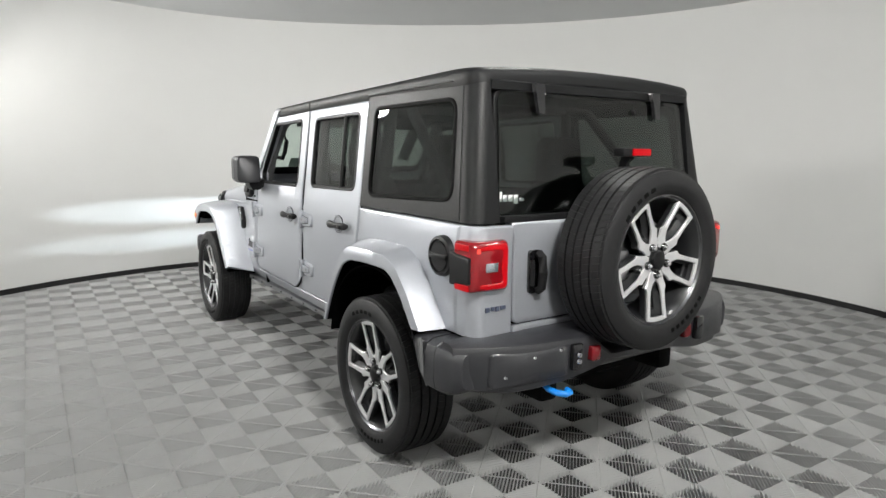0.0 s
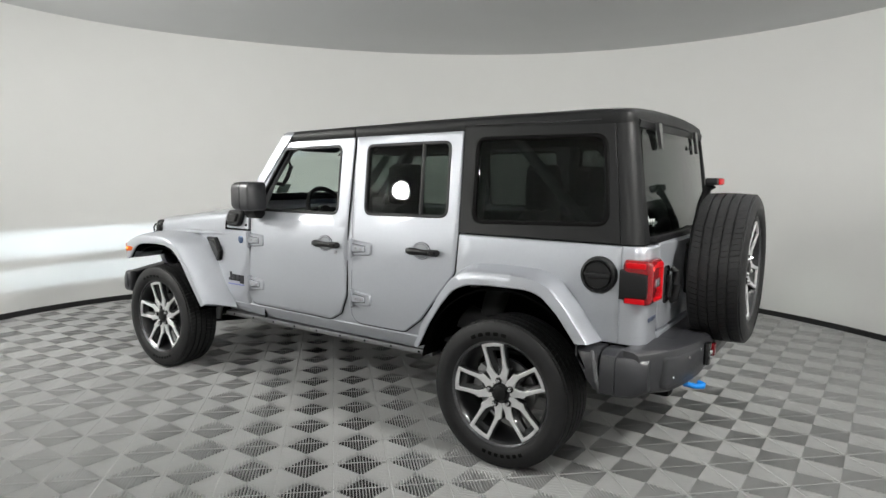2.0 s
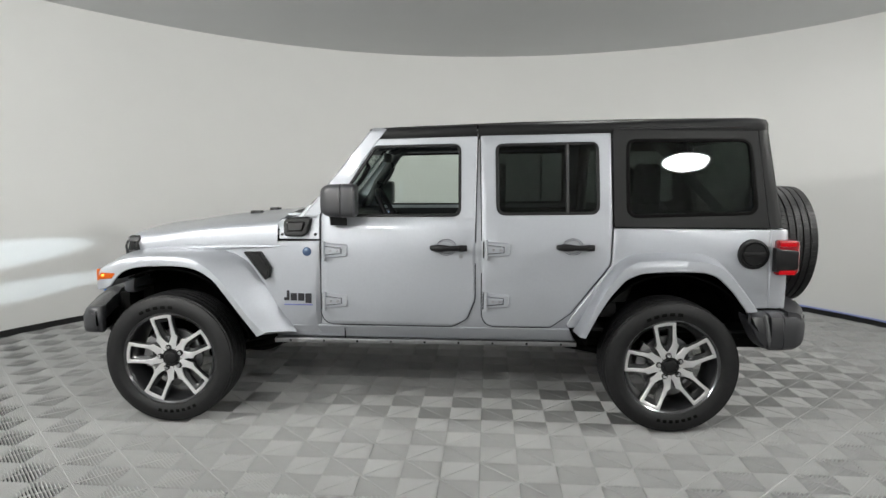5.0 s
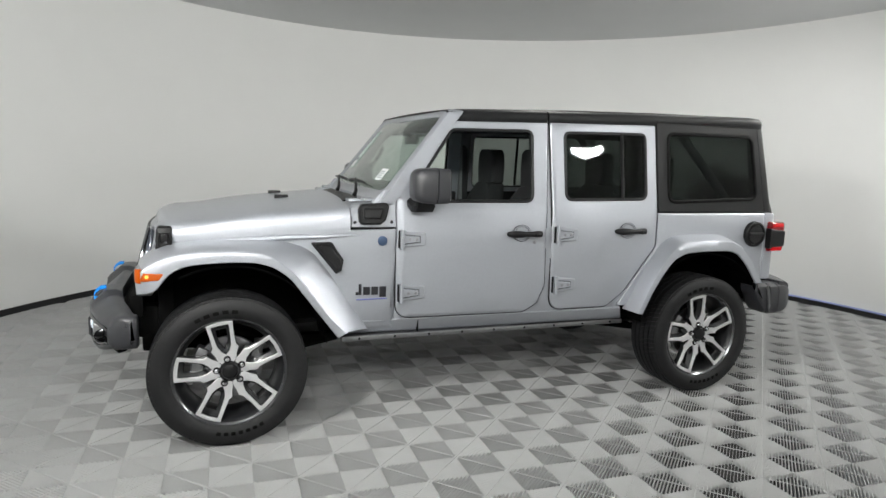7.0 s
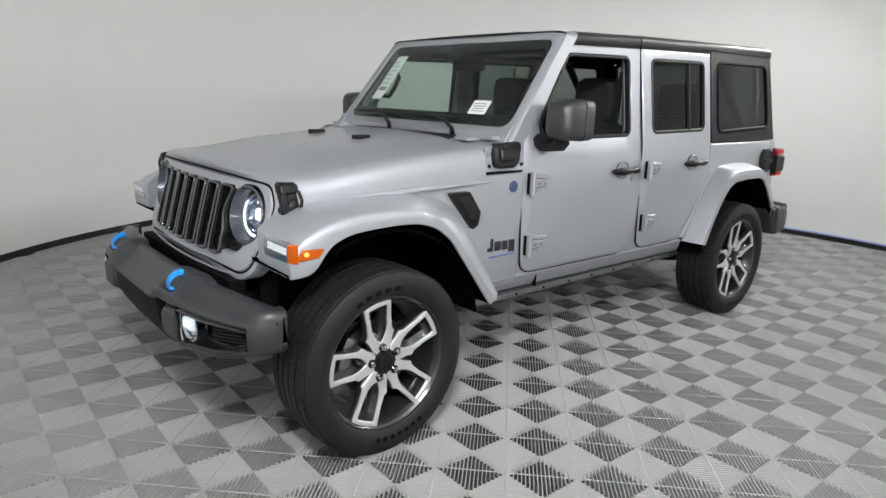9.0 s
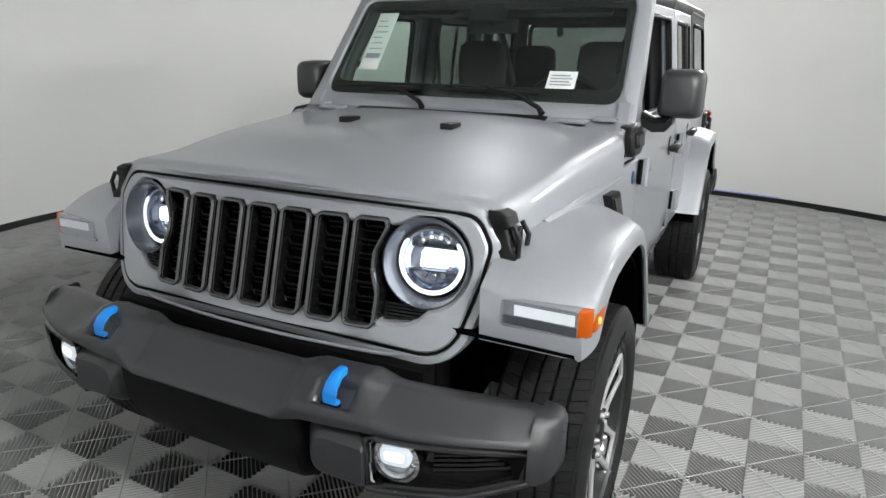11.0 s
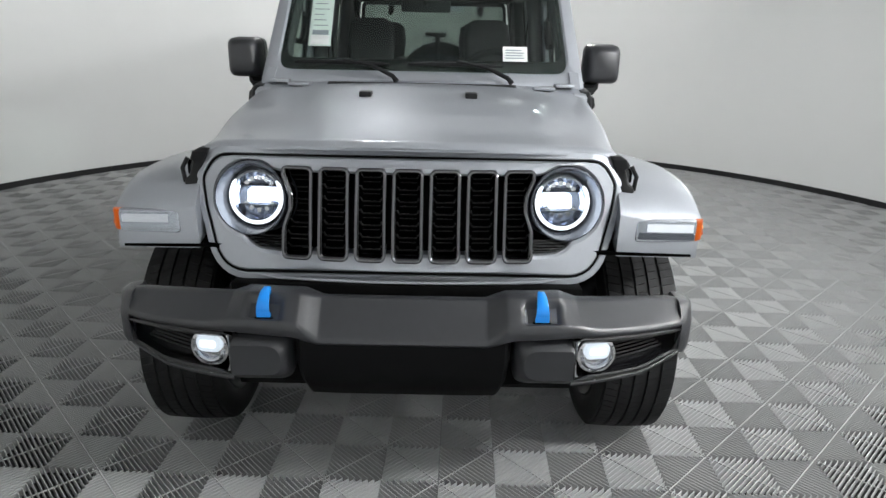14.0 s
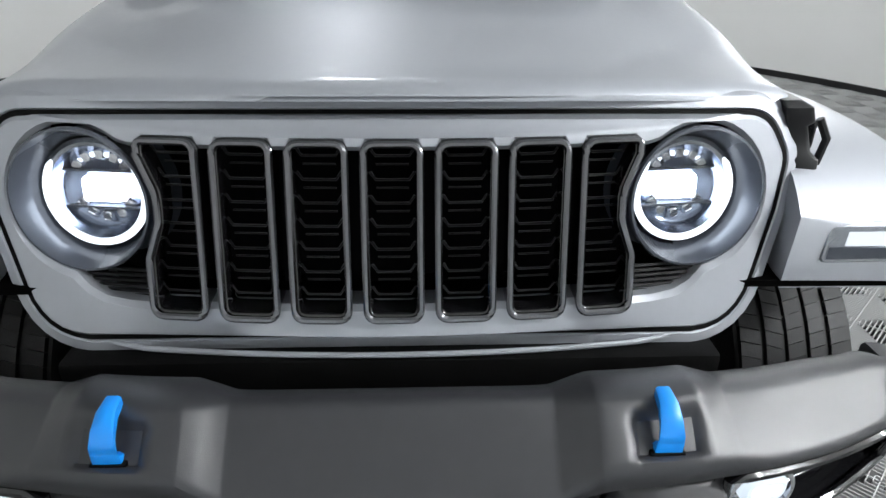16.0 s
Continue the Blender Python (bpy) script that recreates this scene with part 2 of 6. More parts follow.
def panel(outline, surf, holes=(), thick=0.02, edge=0.005, step=0.08):
    """A sheet with thickness, rounded rims and holes, laid onto surf(u, v, depth)."""
    from mathutils.geometry import delaunay_2d_cdt
    loops = [list(outline) if area2(outline) > 0 else list(outline)[::-1]]
    loops += [list(h) if area2(h) < 0 else list(h)[::-1] for h in holes]
    pts, depth, edges = [], [], []
    for loop in loops:
        for ring, dep in ((loop, edge), (offset_loop(loop, edge), 0.0)):
            k = len(pts)
            pts += [Vector(p) for p in ring]
            depth += [dep] * len(ring)
            edges += [(k + i, k + (i + 1) % len(ring)) for i in range(len(ring))]
    o = np.array(loops[0])
    gx, gy = np.meshgrid(np.arange(o[:, 0].min(), o[:, 0].max(), step) + step / 3, np.arange(o[:, 1].min(), o[:, 1].max(), step) + step / 3)
    gx, gy = gx.ravel(), gy.ravel()
    ok = inside(gx, gy, offset_loop(loops[0], edge * 1.6))
    for h in loops[1:]:
        ok &= ~inside(gx, gy, offset_loop(h, edge * 1.6))
    pts += [Vector((a, b)) for a, b in zip(gx[ok], gy[ok])]
    v, _, f, ov, _, _ = delaunay_2d_cdt(pts, edges, [], 0, 1e-6)
    dep = [min((depth[i] for i in src if i < len(depth)), default=0.0) for src in ov]
    c = np.array([sum((v[i] for i in t), Vector((0, 0))) / len(t) for t in f])
    keep = inside(c[:, 0], c[:, 1], loops[0])
    for h in loops[1:]:
        keep &= ~inside(c[:, 0], c[:, 1], h)
    f = [t for t, k in zip(f, keep) if k]
    bm = bmesh.new()
    front = [bm.verts.new(surf(p.x, p.y, d)) for p, d in zip(v, dep)]
    back = [bm.verts.new(surf(p.x, p.y, thick)) for p in v]
    seen = {}
    for t in f:
        bm.faces.new([front[i] for i in t])
        bm.faces.new([back[i] for i in reversed(t)])
        for i, j in zip(t, t[1:] + t[:1]):
            seen[(i, j)] = 1
    for i, j in seen:
        if (j, i) not in seen:
            bm.faces.new((front[j], front[i], back[i], back[j]))
    loose = [q for q in bm.verts if not q.link_faces]
    bmesh.ops.delete(bm, geom=loose, context="VERTS")
    return bm


def loft(sections, closed=True, caps=True, ring=False):
    """Skins a row of sections (lists of points); closed: each section is a loop; ring: the last meets the first."""
    bm = bmesh.new()
    rows = [[bm.verts.new(p) for p in s] for s in sections]
    n = len(rows[0])
    for a, b in zip(rows, rows[1:] + (rows[:1] if ring else [])):
        for i in range(n if closed else n - 1):
            j = (i + 1) % n
            try:
                bm.faces.new((a[i], a[j], b[j], b[i]))
            except ValueError:
                pass
    if caps and closed and not ring:
        bm.faces.new(rows[0][::-1])
        bm.faces.new(rows[-1])
    return bm


def tube(path, r, n=8, ring=False, flat=1.0):
    """A round bar along a path; r a number or one for each point."""
    p = [Vector(q) for q in path]
    rs = r if isinstance(r, (list, tuple)) else [r] * len(p)
    secs, up = [], Vector((0.13, 0.21, 1)).normalized()
    for i, q in enumerate(p):
        a = p[i - 1] if (i or ring) else q
        b = p[(i + 1) % len(p)] if (i < len(p) - 1 or ring) else q
        d = (b - a).normalized()
        side = d.cross(up)
        if side.length < 0.05:
            side = d.cross(Vector((1, 0, 0)))
        side.normalize()
        nrm = side.cross(d)
        secs.append([q + (side * math.cos(t) + nrm * math.sin(t) * flat) * rs[i] for t in [2 * math.pi * k / n for k in range(n)]])
    return loft(secs, True, True, ring)


def lathe(profile, n=48, axis="y"):
    """Turns (radius, height) points round an axis through the origin."""
    secs = []
    for k in range(n):
        a = 2 * math.pi * k / n
        c, s = math.cos(a), math.sin(a)
        if axis == "y":
            secs.append([(r * s, h, r * c) for r, h in profile])
        elif axis == "x":
            secs.append([(h, r * c, r * s) for r, h in profile])
        else:
            secs.append([(r * c, r * s, h) for r, h in profile])
    bm = loft(secs, False, False, True)
    bmesh.ops.remove_doubles(bm, verts=bm.verts, dist=1e-5)
    return bm


def block(x0, x1, y0, y1, z0, z1, bevel=0.008, seg=2):
    bm = bmesh.new()
    bmesh.ops.create_cube(bm, size=1, matrix=Matrix.Translation(((x0 + x1) / 2, (y0 + y1) / 2, (z0 + z1) / 2)) @ Matrix.Diagonal((abs(x1 - x0), abs(y1 - y0), abs(z1 - z0), 1)))
    if bevel:
        bmesh.ops.bevel(bm, geom=bm.edges[:], offset=bevel, segments=seg, affect="EDGES", profile=0.6)
    return bm


def shift(bm, m):
    bmesh.ops.transform(bm, matrix=m, verts=bm.verts)
    return bm


def merged(*bms):
    """Several solids of one part as one bmesh."""
    out = bmesh.new()
    for b in bms:
        me = bpy.data.meshes.new("tmp")
        b.to_mesh(me)
        b.free()
        out.from_mesh(me)
        bpy.data.meshes.remove(me)
    return out


def flip(bm, s):
    """Mirrors to the other side of the car for s = -1."""
    if s < 0:
        bmesh.ops.transform(bm, matrix=Matrix.Diagonal((1, -1, 1, 1)), verts=bm.verts)
    return bm


# ---- room ----
def wall_radius(a):
    """Distance of the curved wall from the room's middle (-0.3, -0.1) in the direction a (radians)."""
    d = math.degrees(a) % 360
    return lerp(d, [0, 20, 45, 90, 135, 155, 172, 190, 215, 240, 270, 300, 325, 345, 360],
                [4.62, 4.62, 4.72, 4.87, 4.87, 4.80, 4.68, 4.60, 4.60, 4.52, 4.44, 4.26, 4.18, 4.34, 4.62])


def wall_ring(extra, n=180):
    rs = [wall_radius(2 * math.pi * k / n) for k in range(n)]
    rs = [sum(rs[(k + j) % n] for j in range(-6, 7)) / 13 for k in range(n)]
    return [(-0.3 + (r + extra) * math.cos(2 * math.pi * k / n), -0.1 + (r + extra) * math.sin(2 * math.pi * k / n)) for k, r in enumerate(rs)]


def ring_wall(inner, outer, z0, z1):
    a, b = wall_ring(inner), wall_ring(outer)
    return loft([[(x, y, z0), (x, y, z1), (u, v, z1), (u, v, z0)] for (x, y), (u, v) in zip(a, b)], True, False, True)


tagged(part("wall_round", ring_wall(0, 0.15, -0.03, CEIL + 0.02), WALL), "white seamless curved studio wall", "wall", kind="structure")
base = tagged(part("baseboard", ring_wall(-0.018, -0.002, -0.015, 0.055), BASE_TRIM), "black rubber base strip along the curved wall", "baseboard", kind="structure")
ring = wall_ring(-0.022)
# Pale blue line along part of the wall, just above the base strip.
blue_line = [Vector((x, y, 0.062)) for k, (x, y) in enumerate(ring) if 80 <= k <= 108]
tagged(part("trim", tube(blue_line, 0.010, 6), LINE_BLUE), "pale blue line above the black base strip", "trim", kind="structure")
bm = bmesh.new()
bm.faces.new([bm.verts.new((x, y, CEIL)) for x, y in wall_ring(0.05)])
geo = bmesh.ops.extrude_face_region(bm, geom=bm.faces[:])
bmesh.ops.translate(bm, vec=(0, 0, 0.12), verts=[v for v in geo["geom"] if isinstance(v, bmesh.types.BMVert)])
tagged(part("ceiling", bm, CEILING), "flat grey-white studio ceiling", "ceiling", kind="structure")
bm = bmesh.new()
bm.faces.new([bm.verts.new((x, y, -0.030)) for x, y in wall_ring(0.10)])
geo = bmesh.ops.extrude_face_region(bm, geom=bm.faces[:])
bmesh.ops.translate(bm, vec=(0, 0, -0.15), verts=[v for v in geo["geom"] if isinstance(v, bmesh.types.BMVert)])
floor = tagged(part("floor", bm, SUBFLOOR), "dark slab floor laid with grey ribbed plastic tiles", "floor", kind="structure")


def round_lamp(x, y, z, r, squash):
    """A floodlight that hangs near the wall and faces the middle of the room."""
    aim = look((x, y, z), (2.2, -3.0, 0.4) if x > 1.5 and y > 3 else (-0.3, -2.6, 1.9) if y > 3 else (0.0, -0.8, 1.0)) @ Matrix.Diagonal((1, squash, 1, 1))
    lamp = tagged(empty("flood_light", None, aim), "oval white flood light hung from the ceiling, lit", "lamp", "oval flood lights")
    part("housing", lathe([(0, 0.10), (r * 0.6, 0.10), (r + 0.02, 0.03), (r + 0.02, -0.03), (r + 0.004, -0.035), (r, -0.015), (0, -0.015)], 40, "z"), WALL, lamp)
    part("diffuser", lathe([(0, -0.026), (r * 0.6, -0.024), (r - 0.004, -0.018), (0, -0.0165)], 40, "z"), SIDE_DIFFUSER if y > 3 else DIFFUSER, lamp)
    up = aim.inverted()
    part("hanger", tube([up @ Vector((x, y, z)), up @ Vector((x * 1.01, y * 1.02, z + 0.12)), up @ Vector((x * 1.01, y * 1.02, CEIL))], 0.012, 8), STEEL, lamp)


# The last two are added out of view to brighten rear and front.
for lx, ly, lz, lr, lq in ((1.85, 4.08, 2.12, 0.17, 0.78), (0.98, 4.12, 2.38, 0.21, 0.55), (-2.63, 3.80, 2.42, 0.24, 0.44), (-4.28, 1.30, 2.96, 0.26, 0.66), (3.05, 2.88, 2.62, 0.24, 0.70)):
    round_lamp(lx, ly, lz, lr, lq)


# Added fill lights, set on the ceiling where the camera never looks.
def fill_light(x, y, r=0.22):
    lamp = tagged(empty("ceiling_downlight", None, pose(x, y, CEIL)), "round ceiling light added out of view as fill, lit", "lamp", "round ceiling downlights")
    part("housing", lathe([(r + 0.03, 0.0), (r + 0.028, -0.022), (r + 0.004, -0.026), (r, -0.012), (r, 0.0)], 40, "z"), WALL, lamp)
    part("diffuser", lathe([(0, -0.020), (r * 0.7, -0.018), (r - 0.003, -0.010), (0, -0.006)], 40, "z"), FILL_GLOW, lamp)


for lx, ly, lr in ((-1.30, -0.50, 0.22), (-3.00, -0.80, 0.20)):
    fill_light(lx, ly, lr)

# ---- the car: shared shapes. x runs to its front, y to its left ----
car = tagged(empty("suv"), "silver four-door off-road SUV with a black hardtop, lamps lit", "car")


def ys(x, z):
    """Half width of the body side."""
    return (lerp(x, [-2.2, -2.05, -0.6, 0.0, 0.6, 0.86, 1.75, 1.95], [0.800, 0.812, 0.815, 0.808, 0.787, 0.774, 0.690, 0.672])
            + lerp(z, [0.44, 0.52, 0.58, 0.70, 1.08, 1.13, 1.19, 1.24, 1.78, 1.86], [-0.085, -0.045, -0.010, 0, 0, -0.007, -0.013, -0.022, -0.088, -0.102]))


def side(s, out=0.0):
    return lambda x, z, d: (x, s * (ys(x, z) + out - d), z)


def ws_x(z):
    """The windscreen's slope."""
    return 0.720 - 0.80 * (z - 1.28)


def bar(x0, x1, z0, z1, s, out, h=0.004):
    """A flat raised bar on the body side."""
    y = max(ys(x, z) for x in (x0, x1) for z in (z0, z1)) + out
    return flip(block(x0, x1, y - 0.004, y + h, z0, z1, min(0.0015, abs(z1 - z0) * 0.2), 1), s)


# ---- floor pan, frame and running gear ----
chassis = part("chassis", merged(
    block(-2.10, 1.55, -0.62, 0.62, 0.50, 0.56, 0.01), block(-2.25, 1.95, 0.36, 0.46, 0.40, 0.52, 0.02), block(-2.25, 1.95, -0.46, -0.36, 0.40, 0.52, 0.02),
    block(-0.9, 0.6, -0.30, 0.30, 0.34, 0.50, 0.03), block(1.0, 1.9, -0.34, 0.34, 0.42, 0.70, 0.04), block(-2.12, -1.75, -0.36, 0.36, 0.40, 0.52, 0.04),
    block(1.70, 1.86, -0.52, 0.52, 0.55, 0.76, 0.02)), CHASSIS, car, "black ladder frame and floor pan")
for ax in (1.504, -1.504):
    axle = part("axle", tube([(ax, y, 0.37 + (0.02 if abs(y) < 0.2 else 0)) for y in (-0.72, -0.5, -0.25, -0.12, 0.05, 0.2, 0.5, 0.72)], [0.045, 0.045, 0.05, 0.12, 0.13, 0.07, 0.045, 0.045], 12), CHASSIS, car)
    for s in (1, -1):
        part("shock_absorber", tube([(ax - 0.16, s * 0.50, 0.33), (ax - 0.19, s * 0.47, 0.56), (ax - 0.2, s * 0.46, 0.80)], [0.028, 0.028, 0.02], 10), STEEL, axle)
        part("coil_spring", tube([(ax + 0.10 + 0.055 * math.cos(k * 0.6), s * 0.47 + 0.055 * math.sin(k * 0.6), 0.43 + k * 0.0045) for k in range(74)], 0.008, 6), CHASSIS, axle)
        part("control_arm", tube([(ax - 0.05, s * 0.42, 0.30), (ax + (-0.7 if ax > 0 else 0.7), s * 0.40, 0.42)], 0.028, 8), CHASSIS, axle)
for s in (1, -1):
    for ax, x0, x1 in ((1.504, 0.93, 1.78), (-1.504, -1.98, -0.98)):
        arch = [(ax + 0.50 * math.cos(a), 0.44 + 0.50 * math.sin(a)) for a in [radians(62 + 110 * k / 14) if ax > 0 else radians(8 + 150 * k / 14) for k in range(15)]]
        part("wheel_liner", loft([[(x, s * 0.52, z), (x, s * 0.905, z), (x, s * 0.905, z + 0.012), (x, s * 0.52, z + 0.012)] for x, z in arch]), LINER, car)
        part("inner_wing", block(x0, x1, s * 0.50, s * 0.53, 0.46, 1.02, 0.004), LINER, car)

# ---- body sides ----
for s in (1, -1):
    surf = side(s)
    # frame behind the doors
    part("door_frame", panel(rounded([(0.60, 1.30, 0.01), (0.60, 0.56, 0.03), (-0.90, 0.56, 0.03), (-1.18, 0.97, 0.05), (-1.19, 1.775, 0.01), (0.30, 1.755, 0.02)]), side(s, -0.017),
         [rounded([(0.245, 1.700, 0.05), (-0.275, 1.712, 0.04), (-0.275, 1.255, 0.05), (0.49, 1.250, 0.03), (0.51, 1.34, 0.03)]),
          rounded([(-0.450, 1.712, 0.04), (-1.10, 1.725, 0.04), (-1.105, 1.275, 0.05), (-0.460, 1.265, 0.05)])], 0.035, 0.003), SILVER, car)
    sill = part("sill", panel(rounded([(0.88, 0.588, 0.01), (-0.92, 0.592, 0.01), (-0.965, 0.503, 0.01), (0.90, 0.503, 0.01)]), side(s, -0.001), (), 0.05, 0.006), SILVER, car)
    part("sill_guard", flip(block(-0.975, 0.90, ys(0, 0.49) - 0.075, ys(0, 0.49) + 0.012, 0.468, 0.498, 0.006), s), STEEL, sill, "bare steel guard strip under the sill")
    part("sill_seam", flip(block(0.452, 0.457, ys(0.45, 0.55) - 0.02, ys(0.45, 0.55) + 0.0035, 0.505, 0.590, 0), s), CHASSIS, sill)
    for k in range(9):
        part("rivet", shift(lathe([(0, 0.006), (0.006, 0.005), (0.008, 0)], 8), Matrix.Translation((0.80 - k * 0.21, s * (ys(0, 0.49) + 0.011), 0.483)) @ Matrix.Diagonal((1, s, 1, 1))), CHASSIS, sill)
    # front quarter with the side vent
    wing = part("front_wing", panel(rounded([(0.603, 1.111, 0.004), (0.603, 0.53, 0.01), (0.90, 0.53, 0.01), (1.02, 0.93, 0.02), (1.77, 0.93, 0.02), (1.80, 1.052, 0.01), (0.86, 1.106, 0.004)]), surf, (), 0.03, 0.004), SILVER, car)
    part("wing_crease", tube([(0.80, s * (ys(0.8, 1.09) - 0.002), 1.076), (0.95, s * (ys(0.95, 1.09) + 0.002), 1.074), (1.2, s * (ys(1.2, 1.08) + 0.006), 1.068), (1.6, s * (ys(1.6, 1.06) + 0.006), 1.046)], [0.003, 0.011, 0.016, 0.014], 8), SILVER, wing)
    badge = part("badge", shift(lathe([(0, 0.006), (0.022, 0.006), (0.027, 0.003), (0.028, -0.004)], 28), Matrix.Translation((0.680, s * ys(0.68, 1.045), 1.045)) @ Matrix.Diagonal((1, s, 1, 1))), BADGE_BLUE, wing, "small round blue badge")
    for x0, x1, z0, z1 in ((0.812, 0.796, 0.740, 0.802), (0.829, 0.812, 0.740, 0.758), (0.786, 0.748, 0.740, 0.786), (0.740, 0.702, 0.740, 0.786), (0.694, 0.656, 0.726, 0.786)):
        part("maker_lettering", bar(x1, x0, z0, z1, s, 0.001), DECAL_SHADE_GREY, wing)
    part("model_lettering", bar(0.650, 0.826, 0.712, 0.719, s, 0.001, 0.002), LILAC, wing)
    vent = rounded([(1.080, 1.040, 0.008), (0.942, 0.866, 0.008), (0.912, 0.884, 0.008), (0.901, 0.945, 0.01), (0.966, 1.042, 0.02)])
    vp = part("wing_vent", panel(vent, side(s, 0.030), (), 0.04, 0.006, 0.03), BLACK_PLASTIC, wing, "black slanted side vent")
    part("vent_mesh", panel(offset_loop(vent if area2(vent) > 0 else vent[::-1], 0.016), side(s, 0.034), (), 0.02, 0.004, 0.03), GLOSS_BLACK, vp)
    # rear quarter
    quarter = part("rear_quarter", panel(rounded([(-1.172, 1.203, 0.006), (-1.163, 0.985, 0.05), (-0.935, 0.675, 0.04), (-0.89, 0.60, 0.02), (-0.97, 0.60, 0.0), (-1.12, 0.82, 0.05), (-1.27, 0.965, 0.10), (-1.74, 0.975, 0.10), (-1.86, 0.88, 0.05), (-1.955, 0.735, 0.01), (-2.085, 0.735, 0.006), (-2.085, 1.203, 0.006)]), surf, (), 0.03, 0.005), SILVER, car)
    if s > 0:
        cap = part("fuel_flap", shift(lathe([(0, 0.022), (0.062, 0.022), (0.066, 0.014), (0.070, 0.014), (0.074, 0.024), (0.086, 0.020), (0.090, 0.0), (0.090, -0.01)], 40), Matrix.Translation((-1.980, ys(-1.98, 1.06), 1.060))), BLACK_PLASTIC, quarter, "round black plastic fuel flap")
        part("flap_bar", block(-2.045, -1.915, 0.83, 0.846, 1.048, 1.072, 0.005), BLACK_PLASTIC, cap)

# ---- doors ----
F_DOOR = rounded([(0.5965, 1.31, 0.02), (0.5965, 0.596, 0.09), (-0.215, 0.596, 0.08), (-0.300, 0.645, 0.06), (-0.347, 0.760, 0.08), (-0.347, 1.21, 0), (-0.357, 1.748, 0.012), (0.290, 1.728, 0.03)], 7)
F_WIN = rounded([(0.265, 1.685, 0.05), (-0.255, 1.698, 0.045), (-0.258, 1.268, 0.055), (0.475, 1.262, 0.03), (0.497, 1.345, 0.03)], 7)
R_DOOR = rounded([(-0.373, 1.750, 0.012), (-0.387, 1.21, 0), (-0.391, 0.600, 0.09), (-0.805, 0.600, 0.06), (-0.925, 0.690, 0.06), (-1.152, 0.985, 0.07), (-1.163, 1.21, 0), (-1.147, 1.768, 0.012)], 7)
R_WIN = rounded([(-0.466, 1.698, 0.045), (-1.073, 1.712, 0.045), (-1.084, 1.288, 0.055), (-0.477, 1.278, 0.055)], 7)
Q_WIN = rounded([(-1.245, 1.722, 0.05), (-1.960, 1.728, 0.07), (-2.005, 1.300, 0.06), (-1.252, 1.275, 0.06)], 7)


def ccw(loop):
    return loop if area2(loop) > 0 else loop[::-1]


def hinge(x, z, s, door):
    """An exposed hinge: a stamped leaf with a raised rib and two bolts, and its knuckle and pin."""
    y = ys(x, z)
    h = part("hinge", flip(merged(
        loft([[(x + a * w + o, y - 0.004 + t, z + b * hgt) for a, b in ((-1, -0.62), (-0.85, -0.80), (1, -1), (1, 1), (-0.85, 0.80), (-1, 0.62))] for w, hgt, t, o in ((0.074, 0.048, 0, -0.012), (0.071, 0.045, 0.013, -0.012), (0.066, 0.040, 0.018, -0.012))]),
        loft([[(x + a * w + 0.004, y + t, z + b * hgt) for a, b in ((-1, -0.62), (1, -1), (1, 1), (-1, 0.62))] for w, hgt, t in ((0.050, 0.027, 0.012), (0.044, 0.020, 0.026))]),
        block(x + 0.050, x + 0.070, y - 0.004, y + 0.032, z - 0.054, z + 0.054, 0.004),
        tube([(x + 0.060, y + 0.026, z - 0.058), (x + 0.060, y + 0.026, z + 0.058)], 0.011, 10)), s), SILVER, door, "silver painted exposed door hinge")
    # Dark strip laid in for the shade beside the knuckle.
    part("hinge_shade_strip", flip(block(x + 0.072, x + 0.078, y - 0.003, y + 0.012, z - 0.050, z + 0.050, 0.002), s), CHASSIS, h)
    # Dark outline stands in for the crease shade round the rib.
    part("hinge_shade_line", flip(loft([[(x + a * w + 0.004, y + t, z + b * hgt) for a, b in ((-1, -0.62), (1, -1), (1, 1), (-1, 0.62))] for w, hgt, t in ((0.0525, 0.0300, 0.0132), (0.0525, 0.0300, 0.0148))]), s), DECAL_SHADE_GREY, h)
    for q in (-0.024, 0.018):
        part("bolt", flip(shift(lathe([(0, 0.007), (0.007, 0.006), (0.009, 0)], 10), Matrix.Translation((x + q, y + 0.024, z))), s), STEEL, h)
    return h


